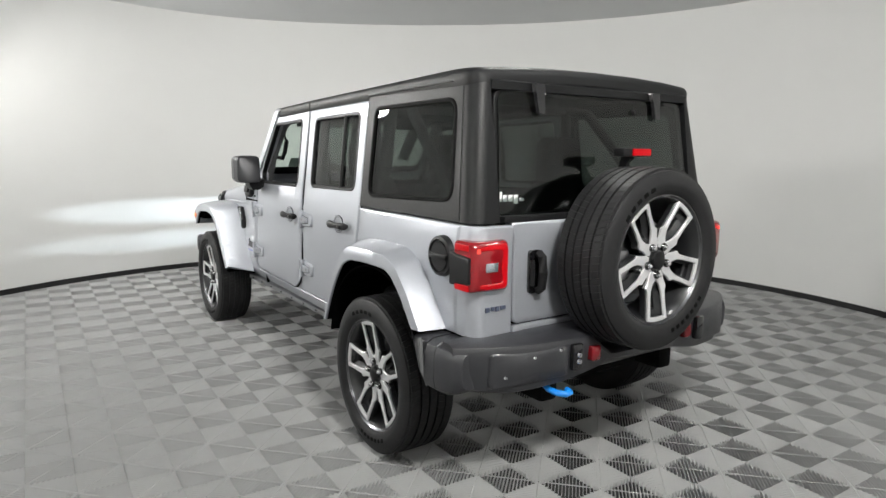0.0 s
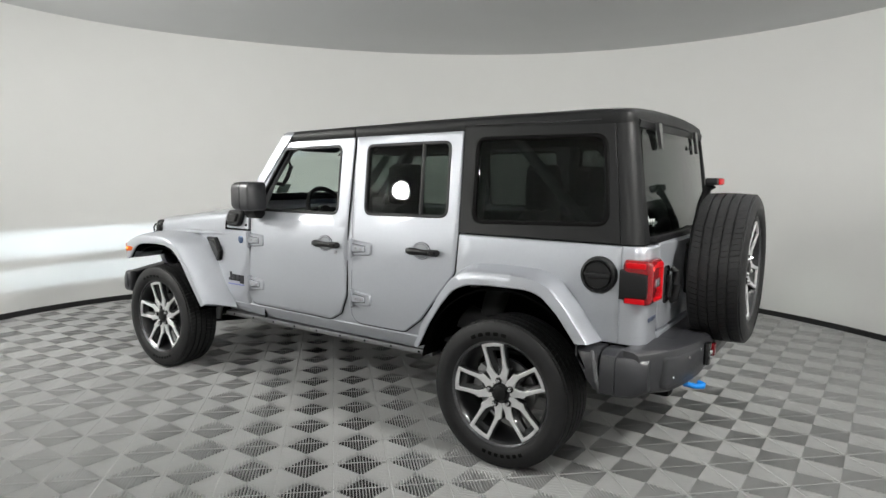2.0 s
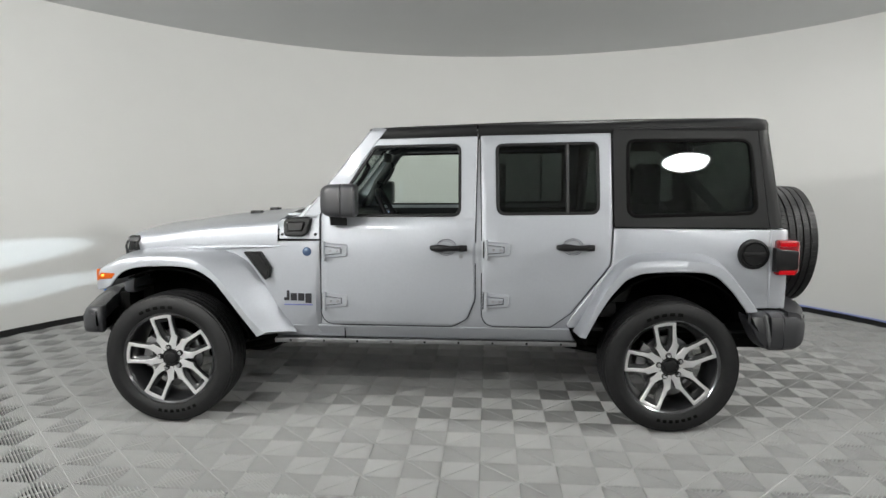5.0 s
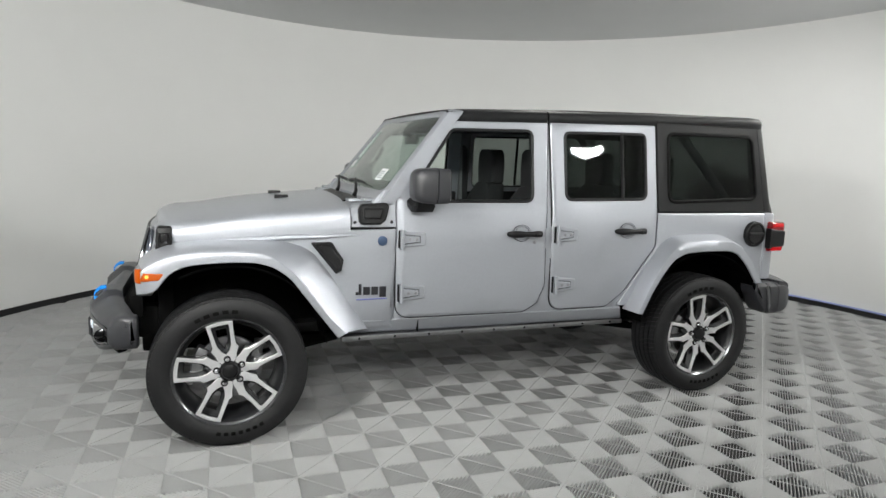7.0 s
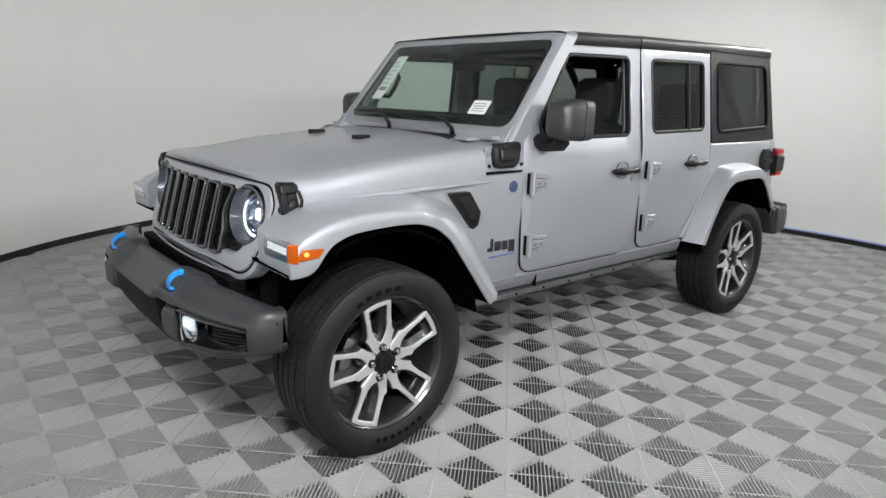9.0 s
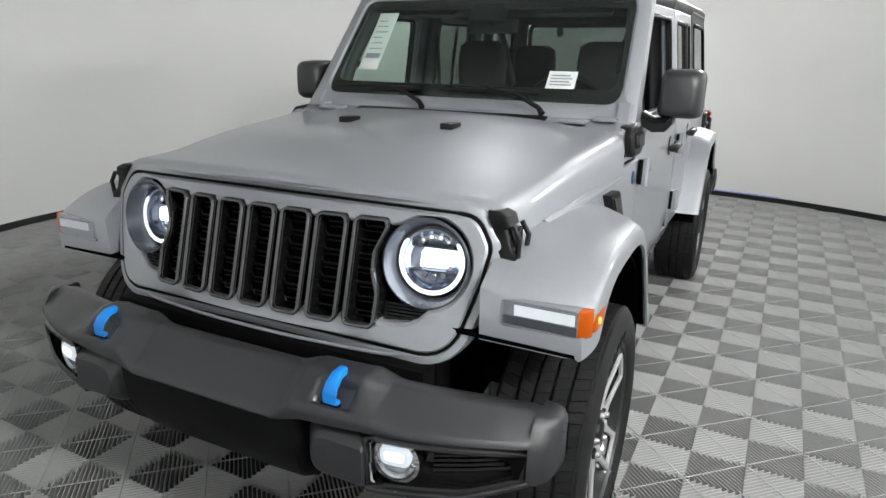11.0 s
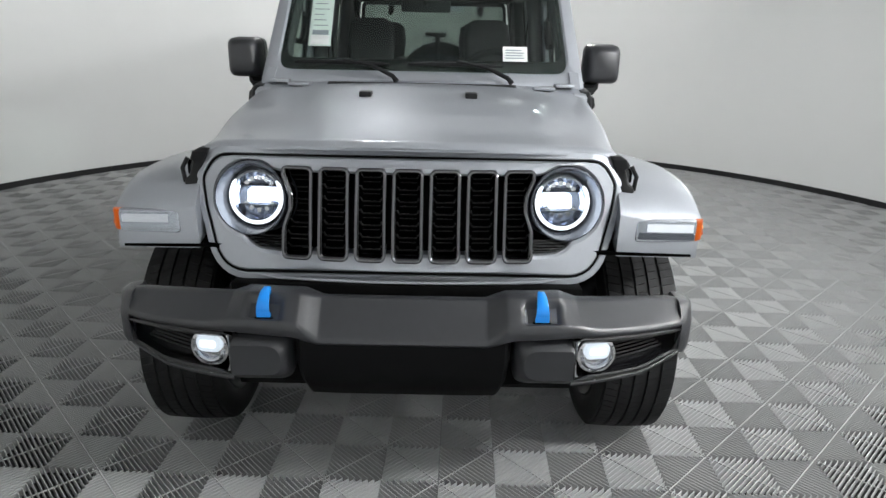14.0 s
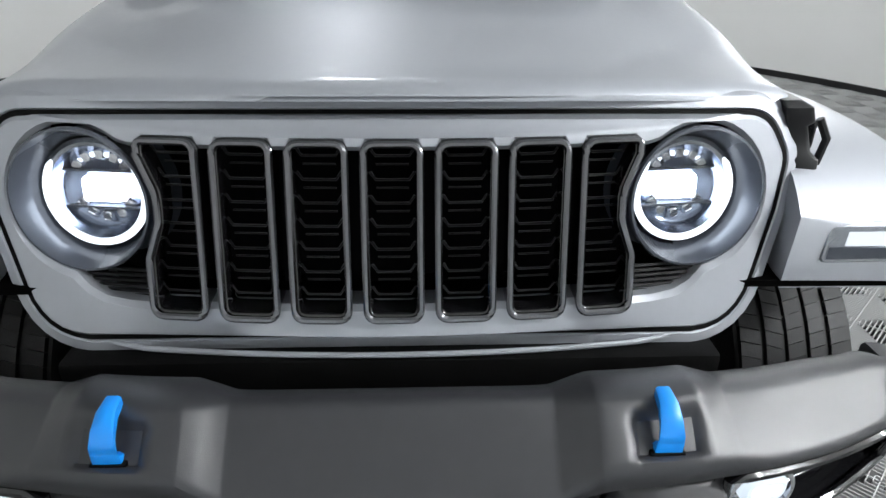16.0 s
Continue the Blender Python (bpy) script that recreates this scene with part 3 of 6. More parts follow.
def handle(x0, x1, z, s, door, key):
    y = ys((x0 + x1) / 2, z)
    xm = (x0 + x1) / 2
    bar_h = part("door_handle", flip(loft([[(x, y + d + 0.5 * t * math.cos(a), z + h * math.sin(a)) for a in [2 * math.pi * (k + 0.5) / 12 for k in range(12)]] for x, d, t, h in (
        (x0 + 0.004, 0.010, 0.020, 0.012), (x0 + 0.008, 0.022, 0.030, 0.019), (x0 + 0.045, 0.030, 0.032, 0.020), (x0 + 0.070, 0.032, 0.028, 0.016), (xm, 0.034, 0.028, 0.016), (x1 - 0.085, 0.034, 0.030, 0.021), (x1 - 0.050, 0.030, 0.034, 0.022), (x1 - 0.016, 0.018, 0.030, 0.016), (x1 - 0.008, 0.008, 0.018, 0.009))]), s), BLACK_PLASTIC, door, "black pull handle", 60)
    part("handle_inset", flip(block(x0 + 0.018, x0 + 0.056, y + 0.040, y + 0.0475, z - 0.009, z + 0.009, 0.003), s), GLOSS_BLACK, bar_h)
    cup = Matrix.Translation((xm + 0.012, y, z + 0.003)) @ Matrix.Diagonal((1.12, 1, 0.92, 1))
    part("handle_cup", flip(shift(lathe([(0, 0.0005), (0.043, 0.001), (0.046, 0.0045), (0.049, 0.0045), (0.052, 0.001), (0.053, -0.006)], 32), cup), s), SILVER, door, "silver cup behind the handle")
    # Dark rings draw the shade along the cup's step.
    for r in (0.0415, 0.0525):
        part("cup_shade_line", flip(shift(lathe([(r, 0.0018), (r + 0.0022, 0.0016), (r + 0.0022, -0.004), (r, -0.004), (r, 0.0018)], 32), cup), s), DECAL_SHADE_GREY, door)
    if key:
        part("keyhole", flip(shift(lathe([(0, 0.003), (0.011, 0.003), (0.014, -0.002)], 16), Matrix.Translation((-0.263, y, 1.028))), s), STEEL, door)


def window_set(door, hole, s, glassmat, label, inset=0.012):
    h = ccw(hole)
    part("window_seal", panel(offset_loop(h, -0.004), side(s, 0.003), [offset_loop(h, 0.014)], 0.03, 0.004, 0.5), BLACK_PLASTIC, door)
    part("window_pane", panel(offset_loop(h, 0.006), side(s, -inset), (), 0.004, 0.0005, 0.12), glassmat, door, label)


for s in (1, -1):
    fd = part("front_door", panel(F_DOOR, side(s), [F_WIN], 0.045, 0.006), SILVER, car, "silver front door, closed, its window down" if s > 0 else "silver front door, closed")
    if s > 0:
        part("window_seal", panel(offset_loop(ccw(F_WIN), -0.004), side(s, 0.003), [offset_loop(ccw(F_WIN), 0.014)], 0.03, 0.004, 0.5), BLACK_PLASTIC, fd)
    else:
        window_set(fd, F_WIN, s, PANE_CLEAR, "clear side glass")
    part("door_gap", panel(offset_loop(ccw(F_DOOR), -0.0055), side(s, -0.009), [offset_loop(ccw(F_DOOR), 0.010)], 0.006, 0.0005, 0.5), CHASSIS, fd, "dark shut line")
    for z in (1.054, 0.745):
        hinge(0.512, z, s, fd)
    handle(-0.305, -0.067, 1.080, s, fd, s > 0)
    rd = part("rear_door", panel(R_DOOR, side(s), [R_WIN], 0.045, 0.006), SILVER, car, "silver rear door, closed")
    window_set(rd, R_WIN, s, PANE_TINT, "dark privacy glass")
    part("door_gap", panel(offset_loop(ccw(R_DOOR), -0.0055), side(s, -0.009), [offset_loop(ccw(R_DOOR), 0.010)], 0.006, 0.0005, 0.5), CHASSIS, rd, "dark shut line")
    part("window_divider", flip(tube([(-0.898, ys(-0.9, 1.28) - 0.006, 1.282), (-0.893, ys(-0.9, 1.5) - 0.006, 1.5), (-0.888, ys(-0.9, 1.7) - 0.006, 1.706)], 0.011, 6), s), BLACK_PLASTIC, rd)
    for z in (1.072, 0.760):
        hinge(-0.473, z, s, rd)
    handle(-1.060, -0.822, 1.090, s, rd, False)
    # door mirror
    mirror = part("door_mirror", flip(loft([[(x + 0.0, y, z) for y, z in rounded([(0.818 + i, 1.268 + i, 0.03), (0.985 - i, 1.268 + i, 0.04), (0.985 - i, 1.458 - i, 0.04), (0.826 + i, 1.458 - i, 0.035)], 4)] for x, i in ((0.350, 0.010), (0.360, 0.0), (0.425, -0.003), (0.428, 0.004), (0.434, 0.004), (0.437, -0.002), (0.505, 0.002), (0.530, 0.010), (0.548, 0.024), (0.553, 0.034))]), s), BUMPER, car, "boxy black door mirror")
    part("mirror_glass", flip(loft([[(x, y, z) for y, z in rounded([(0.834, 1.283, 0.025), (0.972, 1.283, 0.03), (0.972, 1.444, 0.03), (0.840, 1.444, 0.025)], 4)] for x in (0.3525, 0.3565)]), s), MIRROR, mirror)
    part("mirror_arm", flip(loft([[(x + dx, y, z + dz) for dx, dz in ((-0.05, -0.025), (0.05, -0.025), (0.055, 0.01), (0.03, 0.03), (-0.04, 0.03))] for x, y, z in ((0.485, 0.765, 1.262), (0.475, 0.81, 1.235), (0.465, 0.86, 1.238), (0.460, 0.885, 1.272))]), s), BLACK_PLASTIC, mirror)

# ---- hood, cowl, windscreen ----
def hood_y(x):
    return lerp(x, [0.86, 1.3, 1.75, 1.93], [0.776, 0.735, 0.700, 0.690])


HOOD_NOSE = [(0.690, 1.056), (0.690, 1.076), (0.683, 1.104), (0.664, 1.130), (0.626, 1.145), (0.555, 1.151), (0.475, 1.154), (0.392, 1.157), (0.297, 1.159), (0.152, 1.161), (0.0, 1.162)]


def hood_section(x):
    y, zl = hood_y(x), lerp(x, [0.86, 1.82, 1.93], [1.120, 1.070, 1.062])
    zt = lerp(x, [0.86, 1.3, 1.7, 1.80, 1.85, 1.878, 1.890, 1.895], [1.236, 1.200, 1.156, 1.142, 1.130, 1.118, 1.108, 1.100])
    zc = zt + lerp(x, [0.86, 1.7, 1.86, 1.895], [0.034, 0.030, 0.027, 0.026])
    half = [(y, zl), (y - 0.003, zl + 0.35 * (zt - zl)), (y - 0.012, zl + 0.72 * (zt - zl)), (y - 0.034, zt - 0.010), (y - 0.075, zt), (y * 0.80, zt + 0.007), (y * 0.69, zt + 0.015), (y * 0.57, zc - 0.007), (y * 0.43, zc - 0.001), (y * 0.22, zc + 0.003), (0, zc + 0.005)]
    blend = min(max((x - 1.50) / 0.37, 0.0), 1.0)
    blend = blend * blend * (3 - 2 * blend)
    drop = lerp(x, [1.845, 1.862, 1.876, 1.888, 1.895], [0, 0.002, 0.006, 0.013, 0.020])
    half = [(q * (1 - blend) + a * blend - 0.6 * drop * (a / 0.69) ** 4, z * (1 - blend) + b * blend - drop * (1 if b > 1.11 else 0.3)) for (q, z), (a, b) in zip(half, HOOD_NOSE)]
    full = half + [(-q, z) for q, z in half[-2::-1]]
    f = max(0.0, (x - 1.35) / 0.545)
    thin = lerp(x, [1.72, 1.85], [0.030, 0.008])
    lean = 0.27 * min(max((x - 1.70) / 0.18, 0.0), 1.0)
    def front(q, z):
        return x - 0.013 * f - 0.16 * f * q * q + lean * max(0.0, zc - z) + 0.045 * lean * (q / 0.69) ** 4
    return [(front(q, z), q, z) for q, z in full] + [(front(q, z), q, z - thin) for q, z in full[::-1]]


def hood_skin():
    """The hood's sections, smoothed along and across."""
    rows = np.array([hood_section(x)[:21] for x in [0.862 + 0.02 * k for k in range(49)] + [1.836, 1.850, 1.862, 1.872, 1.880, 1.887, 1.892, 1.895]])
    for _ in range(40):
        rows[1:-8] = 0.25 * rows[:-9] + 0.5 * rows[1:-8] + 0.25 * rows[2:-7]
    for _ in range(2):                      # cut the corners across the hood
        a, b = rows[:, :-1], rows[:, 1:]
        cut = np.stack([0.75 * a + 0.25 * b, 0.25 * a + 0.75 * b], 2).reshape(len(rows), -1, 3)
        rows = np.concatenate([rows[:, :1], cut, rows[:, -1:]], 1)
    out = []
    for r in rows:
        thin = lerp(r[:, 0].max(), [1.72, 1.85], [0.030, 0.008])
        out.append([tuple(p) for p in r] + [(p[0], p[1], p[2] - thin) for p in r[::-1]])
    return out


hood = part("hood", loft(hood_skin()), SILVER, car, "silver hood with a raised middle", 45)
for s in (1, -1):
    part("hood_seal", flip(loft([[(x, ys(x, 1.09) - 0.030, z - 0.05), (x, ys(x, 1.09) - 0.012, z - 0.05), (x, ys(x, 1.09) - 0.012, z + 0.012), (x, ys(x, 1.09) - 0.030, z + 0.012)] for x, z in ((0.62, 1.120), (0.862, 1.118), (1.3, 1.092), (1.70, 1.070), (1.80, 1.056))]), s), CHASSIS, car)
    # pale rubber bump stops and the hood latch
    part("hood_bumper", block(1.135, 1.215, s * 0.215 - 0.024, s * 0.215 + 0.024, 1.235, 1.262, 0.006), BLACK_PLASTIC, hood, "black rubber windscreen rest")
    latch = part("hood_latch", flip(merged(
        loft([[(1.808 + dx, 0.706 - 0.36 * (z - 1.0) + dy, z - 0.014) for dx, dy in rounded([(-w, -0.020, 0.006), (w, -0.020, 0.006), (w, t, 0.010), (-w, t, 0.010)], 3)] for z, w, t in ((1.000, 0.030, 0.012), (1.006, 0.042, 0.020), (1.040, 0.044, 0.026), (1.052, 0.036, 0.018), (1.095, 0.034, 0.018), (1.104, 0.038, 0.030), (1.128, 0.038, 0.030), (1.138, 0.028, 0.016))]),
        tube([(1.778, 0.706, 1.094), (1.774, 0.724, 1.061), (1.778, 0.720, 1.016)], 0.007, 8),
        tube([(1.838, 0.706, 1.094), (1.842, 0.724, 1.061), (1.838, 0.720, 1.016)], 0.007, 8)), s), BLACK_PLASTIC, hood, "black rubber hood latch")
    part("latch_hook", flip(block(1.792, 1.824, 0.682, 0.716, 1.036, 1.086, 0.006), s), GLOSS_BLACK, latch)
    # cowl sides with the black air box
    cowl_side = part("cowl_side", panel(rounded([(0.602, 1.121, 0.004), (0.857, 1.121, 0.004), (0.848, 1.238, 0.02), (0.74, 1.252, 0.02), (0.672, 1.330, 0.02), (0.603, 1.330, 0.004)]), side(s), (), 0.05, 0.005), SILVER, car)
    y = ys(0.73, 1.2)
    box_out = rounded([(0.640, 1.262, 0.03), (0.668, 1.160, 0.03), (0.700, 1.138, 0.03), (0.816, 1.138, 0.03), (0.822, 1.225, 0.04), (0.800, 1.250, 0.03)])
    ab = part("air_box", panel(box_out, side(s, 0.034), (), 0.05, 0.010, 0.03), BLACK_PLASTIC, cowl_side, "black cowl air box")
    part("air_slot", panel(rounded([(0.680, 1.232, 0.012), (0.700, 1.172, 0.014), (0.795, 1.170, 0.014), (0.795, 1.228, 0.014)]), side(s, 0.048), (), 0.02, 0.008, 0.03), BLACK_PLASTIC, ab)
    for bx, bz in ((0.835, 1.148), (0.628, 1.150)):
        part("rivet", flip(shift(lathe([(0, 0.008), (0.007, 0.007), (0.010, 0)], 10), Matrix.Translation((bx, ys(bx, bz), bz))), s), BLACK_PLASTIC, cowl_side)
    part("hood_hinge", block(0.745, 0.84, s * 0.565 - 0.05, s * 0.565 + 0.05, 1.252, 1.268, 0.006), SILVER, car)
    part("frame_hinge", block(0.715, 0.775, s * 0.67 - 0.045, s * 0.67 + 0.045, 1.262, 1.278, 0.005), SILVER, car)
cowl_secs = []
for k in range(13):
    y = -0.76 + 1.52 * k / 12
    cr = 0.012 * (1 - (y / 0.76) ** 2)
    cowl_secs.append([(0.858, y, 1.225 + cr), (0.80, y, 1.242 + cr), (0.735, y, 1.256 + cr), (0.60, y, 1.27 + cr), (0.60, y, 1.20), (0.858, y, 1.18)])
cowl = part("cowl", loft(cowl_secs), SILVER, car)
part("cowl_grille", loft([[(0.850, y, 1.243), (0.80, y, 1.260), (0.755, y, 1.270), (0.755, y, 1.24), (0.85, y, 1.22)] for y in (-0.44, -0.2, 0, 0.2, 0.44)]), BLACK_PLASTIC, cowl, "black plastic cowl grille")

WS = rounded([(0.775, 1.245, 0.02), (0.722, 1.798, 0.05), (-0.722, 1.798, 0.05), (-0.775, 1.245, 0.02)], 6)
WS_HOLE = rounded([(0.700, 1.318, 0.06), (0.668, 1.752, 0.06), (-0.668, 1.752, 0.06), (-0.700, 1.318, 0.06)], 6)


def ws_surf(y, z, d):
    bow = 0.035 * (1 - (y / 0.77) ** 2)
    return (ws_x(z) + bow - 0.03 - d, y, z)


frame_ob = part("windscreen_frame", panel(WS, ws_surf, [WS_HOLE], 0.095, 0.010, 0.10), SILVER, car, "silver windscreen frame")
wh = ccw(WS_HOLE)
part("windscreen", panel(offset_loop(wh, -0.004), lambda y, z, d: ws_surf(y, z, d + 0.010), (), 0.004, 0.0005, 0.10), PANE_FRONT, car, "clear laminated windscreen")
part("frit_band", panel(offset_loop(wh, -0.002), lambda y, z, d: ws_surf(y, z, d + 0.016), [rounded([(0.672, 1.372, 0.05), (0.652, 1.705, 0.04), (-0.652, 1.705, 0.04), (-0.672, 1.372, 0.05)], 6)], 0.003, 0.0005, 0.10), GLOSS_BLACK, frame_ob)


def on_ws(name, y0, y1, z0, z1, m, parent, lift=0.0, label=""):
    """A thin flat sheet on the windscreen."""
    d = 0.0085 - lift
    return part(name, panel([(y0, z0), (y1, z0), (y1, z1), (y0, z1)], lambda y, z, q: ws_surf(y, z, q + d - 0.002), (), 0.0012, 0.0002, 0.05), m, parent, label)


for s, w in ((1, 0.40), (-1, -0.14)):
    # wiper: arm from its pivot, blade along the glass
    tip = (0.40 - 0.30, 1.350) if s > 0 else (-0.14 - 0.30, 1.350)
    wiper = part("wiper_arm", tube([(0.765, w + 0.02, 1.277), (0.752, w, 1.300), (ws_x(1.335) + 0.055, (w + tip[0]) / 2 + 0.05, 1.345), (ws_x(1.357) + 0.045, tip[0] + 0.06, 1.368)], [0.014, 0.011, 0.008, 0.006], 8), BLACK_PLASTIC, car, "black wiper arm")
    part("wiper_blade", tube([(ws_x(1.352) + 0.030 - 0.02 * abs(tip[0] + o) ** 2, tip[0] + o, 1.352 + 0.004 * math.cos(o * 9)) for o in (-0.17, -0.08, 0.0, 0.10, 0.20, 0.28)], [0.005, 0.009, 0.010, 0.010, 0.009, 0.005], 6), BLACK_PLASTIC, wiper)

sticker = on_ws("price_sheet", -0.565, -0.455, 1.425, 1.690, PAPER_GREEN, car, 0.0, "pale green price sheet behind the windscreen")
on_ws("printed_block", -0.550, -0.470, 1.478, 1.500, INK, sticker, 0.002)
on_ws("printed_panel", -0.557, -0.463, 1.432, 1.475, PAPER, sticker, 0.002)
for k in range(6):
    on_ws("printed_line", -0.548, -0.475 - 0.012 * (k % 3), 1.520 + 0.026 * k, 1.524 + 0.026 * k, INK, sticker, 0.002)
card = on_ws("white_tag", 0.385, 0.505, 1.372, 1.440, PAPER, car, 0.0, "white stock tag behind the windscreen")
for k in range(4):
    on_ws("printed_line", 0.398, 0.488 - 0.01 * (k % 2), 1.385 + 0.012 * k, 1.390 + 0.012 * k, INK, card, 0.002)

# ---- hardtop ----
def rail_z(x):
    return lerp(x, [-2.090, -2.085, -2.076, -2.06, -2.0, -1.93, -0.34, 0.18, 0.27, 0.33], [1.806, 1.826, 1.840, 1.850, 1.856, 1.858, 1.815, 1.798, 1.794, 1.784])


def roof_section(x, y0=0.0, y1=1.0):
    z, zl = rail_z(x), lerp(x, [-2.1, -1.15, 0.20, 0.30], [1.790, 1.785, 1.744, 1.776])
    w = lerp(x, [-2.088, -2.083, -2.076, -2.06, -2.04, -2.015, -0.36, 0.33], [0.640, 0.656, 0.675, 0.695, 0.707, 0.712, 0.712, 0.698]) + 0.010
    zl = min(zl, z - 0.012)
    crown = lerp(x, [-0.4, 0.3], [1.0, 0.4])
    half = [(w + 0.007, zl), (w + 0.007, zl + 0.6 * (z - zl)), (w + 0.002, z - 0.012), (w - 0.010, z - 0.002), (w - 0.04, z + 0.003), (w - 0.20, z + 0.016 * crown), (w * 0.4, z + 0.026 * crown), (0.0, z + 0.029 * crown)]
    return half


def roof_piece(xs, lo, hi):
    secs = []
    for x in xs:
        h = roof_section(x)
        full = h + [(-q, z) for q, z in h[-2::-1]]
        top = [(x, q, z) for q, z in full if lo - 1e-6 <= q <= hi + 1e-6]
        secs.append(top + [(x, q * 0.985, z - 0.030) for _, q, z in top[::-1]])
    return loft(secs)


xs_f = [0.296, 0.290, 0.275, 0.25, 0.20, 0.05, -0.10, -0.25, -0.345, -0.352]
xs_r = [-0.362, -0.369, -0.5, -0.8, -1.1, -1.4, -1.7, -1.9, -1.95, -2.0, -2.02, -2.04, -2.055, -2.068, -2.076, -2.083, -2.088]
part("roof_panel", roof_piece(xs_f, 0.0, 2), BLACK_TOP, car, "removable black front roof panel")
part("roof_panel", shift(roof_piece(xs_f, -2, 0.0), Matrix.Translation((0, -0.006, 0))), BLACK_TOP, car, "removable black front roof panel")
roof = part("hardtop_roof", roof_piece(xs_r, -2, 2), BLACK_TOP, car, "black rear hardtop roof")
for y in (-0.52, -0.26, 0.26, 0.52):
    part("roof_rib", tube([(x, y, rail_z(x) - 0.006 + lerp(abs(y), [0.0, 0.29, 0.52, 0.66], [0.029, 0.026, 0.016, 0.004]) * lerp(x, [-0.4, 0.3], [1.0, 0.4])) for x in (0.25, 0.16, -0.6, -1.3, -1.9)], [0.006, 0.013, 0.015, 0.015, 0.006], 8), BLACK_TOP, roof)
for s in (1, -1):
    hs = part("hardtop_side", panel(rounded([(-1.170, 1.210, 0.004), (-1.155, 1.786, 0.004), (-2.00, 1.800, 0.02), (-2.075, 1.210, 0.004)]), side(s, 0.003), [Q_WIN], 0.035, 0.005), BLACK_TOP, car, "black hardtop side")
    part("drip_rail", flip(tube([(-1.16, ys(-1.2, 1.79) + 0.006, 1.792), (-1.5, ys(-1.5, 1.795) + 0.006, 1.797), (-1.93, ys(-1.9, 1.80) + 0.006, 1.803)], [0.004, 0.005, 0.004], 6), s), GLOSS_BLACK, hs)
    h = ccw(Q_WIN)
    part("window_seal", panel(offset_loop(h, -0.010), side(s, 0.009), [offset_loop(h, 0.012)], 0.03, 0.006, 0.5), CHASSIS, hs)
    part("window_pane", panel(offset_loop(h, 0.004), side(s, -0.002), (), 0.004, 0.0005, 0.12), PANE_TINT, hs, "dark privacy glass")
    # rear corner posts: black above, silver below
    def corner(z, y_in, top):
        x_r = lerp(z, [0.74, 1.20, 1.21, 1.80, 1.84], [-2.205, -2.205, -2.172, -2.085, -2.07])
        yo = ys(-2.06, z) + (0.003 if top else 0)
        r, x_s = 0.07, lerp(z, [0.74, 1.205, 1.21, 1.80], [-2.088, -2.088, -2.078, -2.004])
        pts = [(x_s, yo)]
        for k in range(7):
            a = math.pi / 2 * k / 6
            pts.append((x_r + r - r * math.sin(a), yo - r + r * math.cos(a)))
        pts.append((x_r, y_in))
        back = [(x + 0.03, y - 0.03) for x, y in pts[::-1]]
        back[0] = (x_r + 0.03, y_in)
        return [(x, s * y, z) for x, y in pts + back]
    y_in = 0.611 if s > 0 else 0.652
    part("rear_corner", loft([corner(z, y_in, False) for z in (0.738, 0.80, 0.90, 1.0, 1.1, 1.17, 1.195, 1.203)]), SILVER, car)
    part("hardtop_corner", loft([corner(z, 0.652, True) for z in (1.211, 1.22, 1.35, 1.5, 1.65, 1.75, 1.80)]), BLACK_TOP, car)


def rear_x(z):
    return lerp(z, [1.20, 1.80], [-2.172, -2.085])


GATE = rounded([(0.603, 0.775, 0.04), (0.603, 1.150, 0.0), (0.620, 1.212, 0.02), (-0.645, 1.212, 0.02), (-0.645, 0.775, 0.04)])
gate = part("tailgate", panel(GATE, lambda y, z, d: (-2.212 + d + 0.02 * (y / 0.65) ** 2 - 0.012, y, z), (), 0.05, 0.006), SILVER, car, "silver swing-out tailgate")
part("rear_sill", block(-2.214, -2.16, -0.65, 0.606, 0.738, 0.768, 0.006), SILVER, car, "silver sill under the tailgate")
part("gate_pull_recess", panel(rounded([(0.530, 0.902, 0.02), (0.530, 1.092, 0.02), (0.462, 1.092, 0.02), (0.462, 0.902, 0.02)]), lambda y, z, d: (-2.222 + d, y, z), (), 0.02, 0.004, 0.05), GLOSS_BLACK, gate)
part("gate_handle", merged(tube([(-2.235, 0.488, 0.915), (-2.258, 0.488, 0.93), (-2.266, 0.488, 1.0), (-2.258, 0.488, 1.065), (-2.235, 0.488, 1.08)], [0.018, 0.019, 0.020, 0.019, 0.018], 10), tube([(-2.235, 0.522, 0.94), (-2.240, 0.525, 1.0), (-2.235, 0.522, 1.05)], 0.010, 8)), BLACK_PLASTIC, gate, "black tailgate handle")
REAR = rounded([(0.648, 1.226, 0.02), (0.610, 1.762, 0.05), (-0.610, 1.762, 0.05), (-0.648, 1.226, 0.02)])
lift = part("rear_window", panel(REAR, lambda y, z, d: (rear_x(z) - 0.012 + 0.03 * (y / 0.65) ** 2 + d - 0.010, y, z), (), 0.005, 0.0008, 0.1), PANE_REAR, car, "dark rear window glass")
part("window_seal", panel(offset_loop(ccw(REAR), -0.012), lambda y, z, d: (rear_x(z) + 0.03 * (y / 0.65) ** 2 + d - 0.006, y, z), [offset_loop(ccw(REAR), 0.016)], 0.03, 0.004, 0.5), BLACK_PLASTIC, lift)
part("rear_header", loft([[(rear_x(1.77) + 0.03, y, 1.765), (rear_x(1.77) - 0.004, y, 1.768), (rear_x(1.80) - 0.012, y, 1.80), (-2.05, y, 1.835), (-1.98, y, 1.83)] for y in (-0.652, -0.4, 0, 0.4, 0.652)]), BLACK_TOP, car)
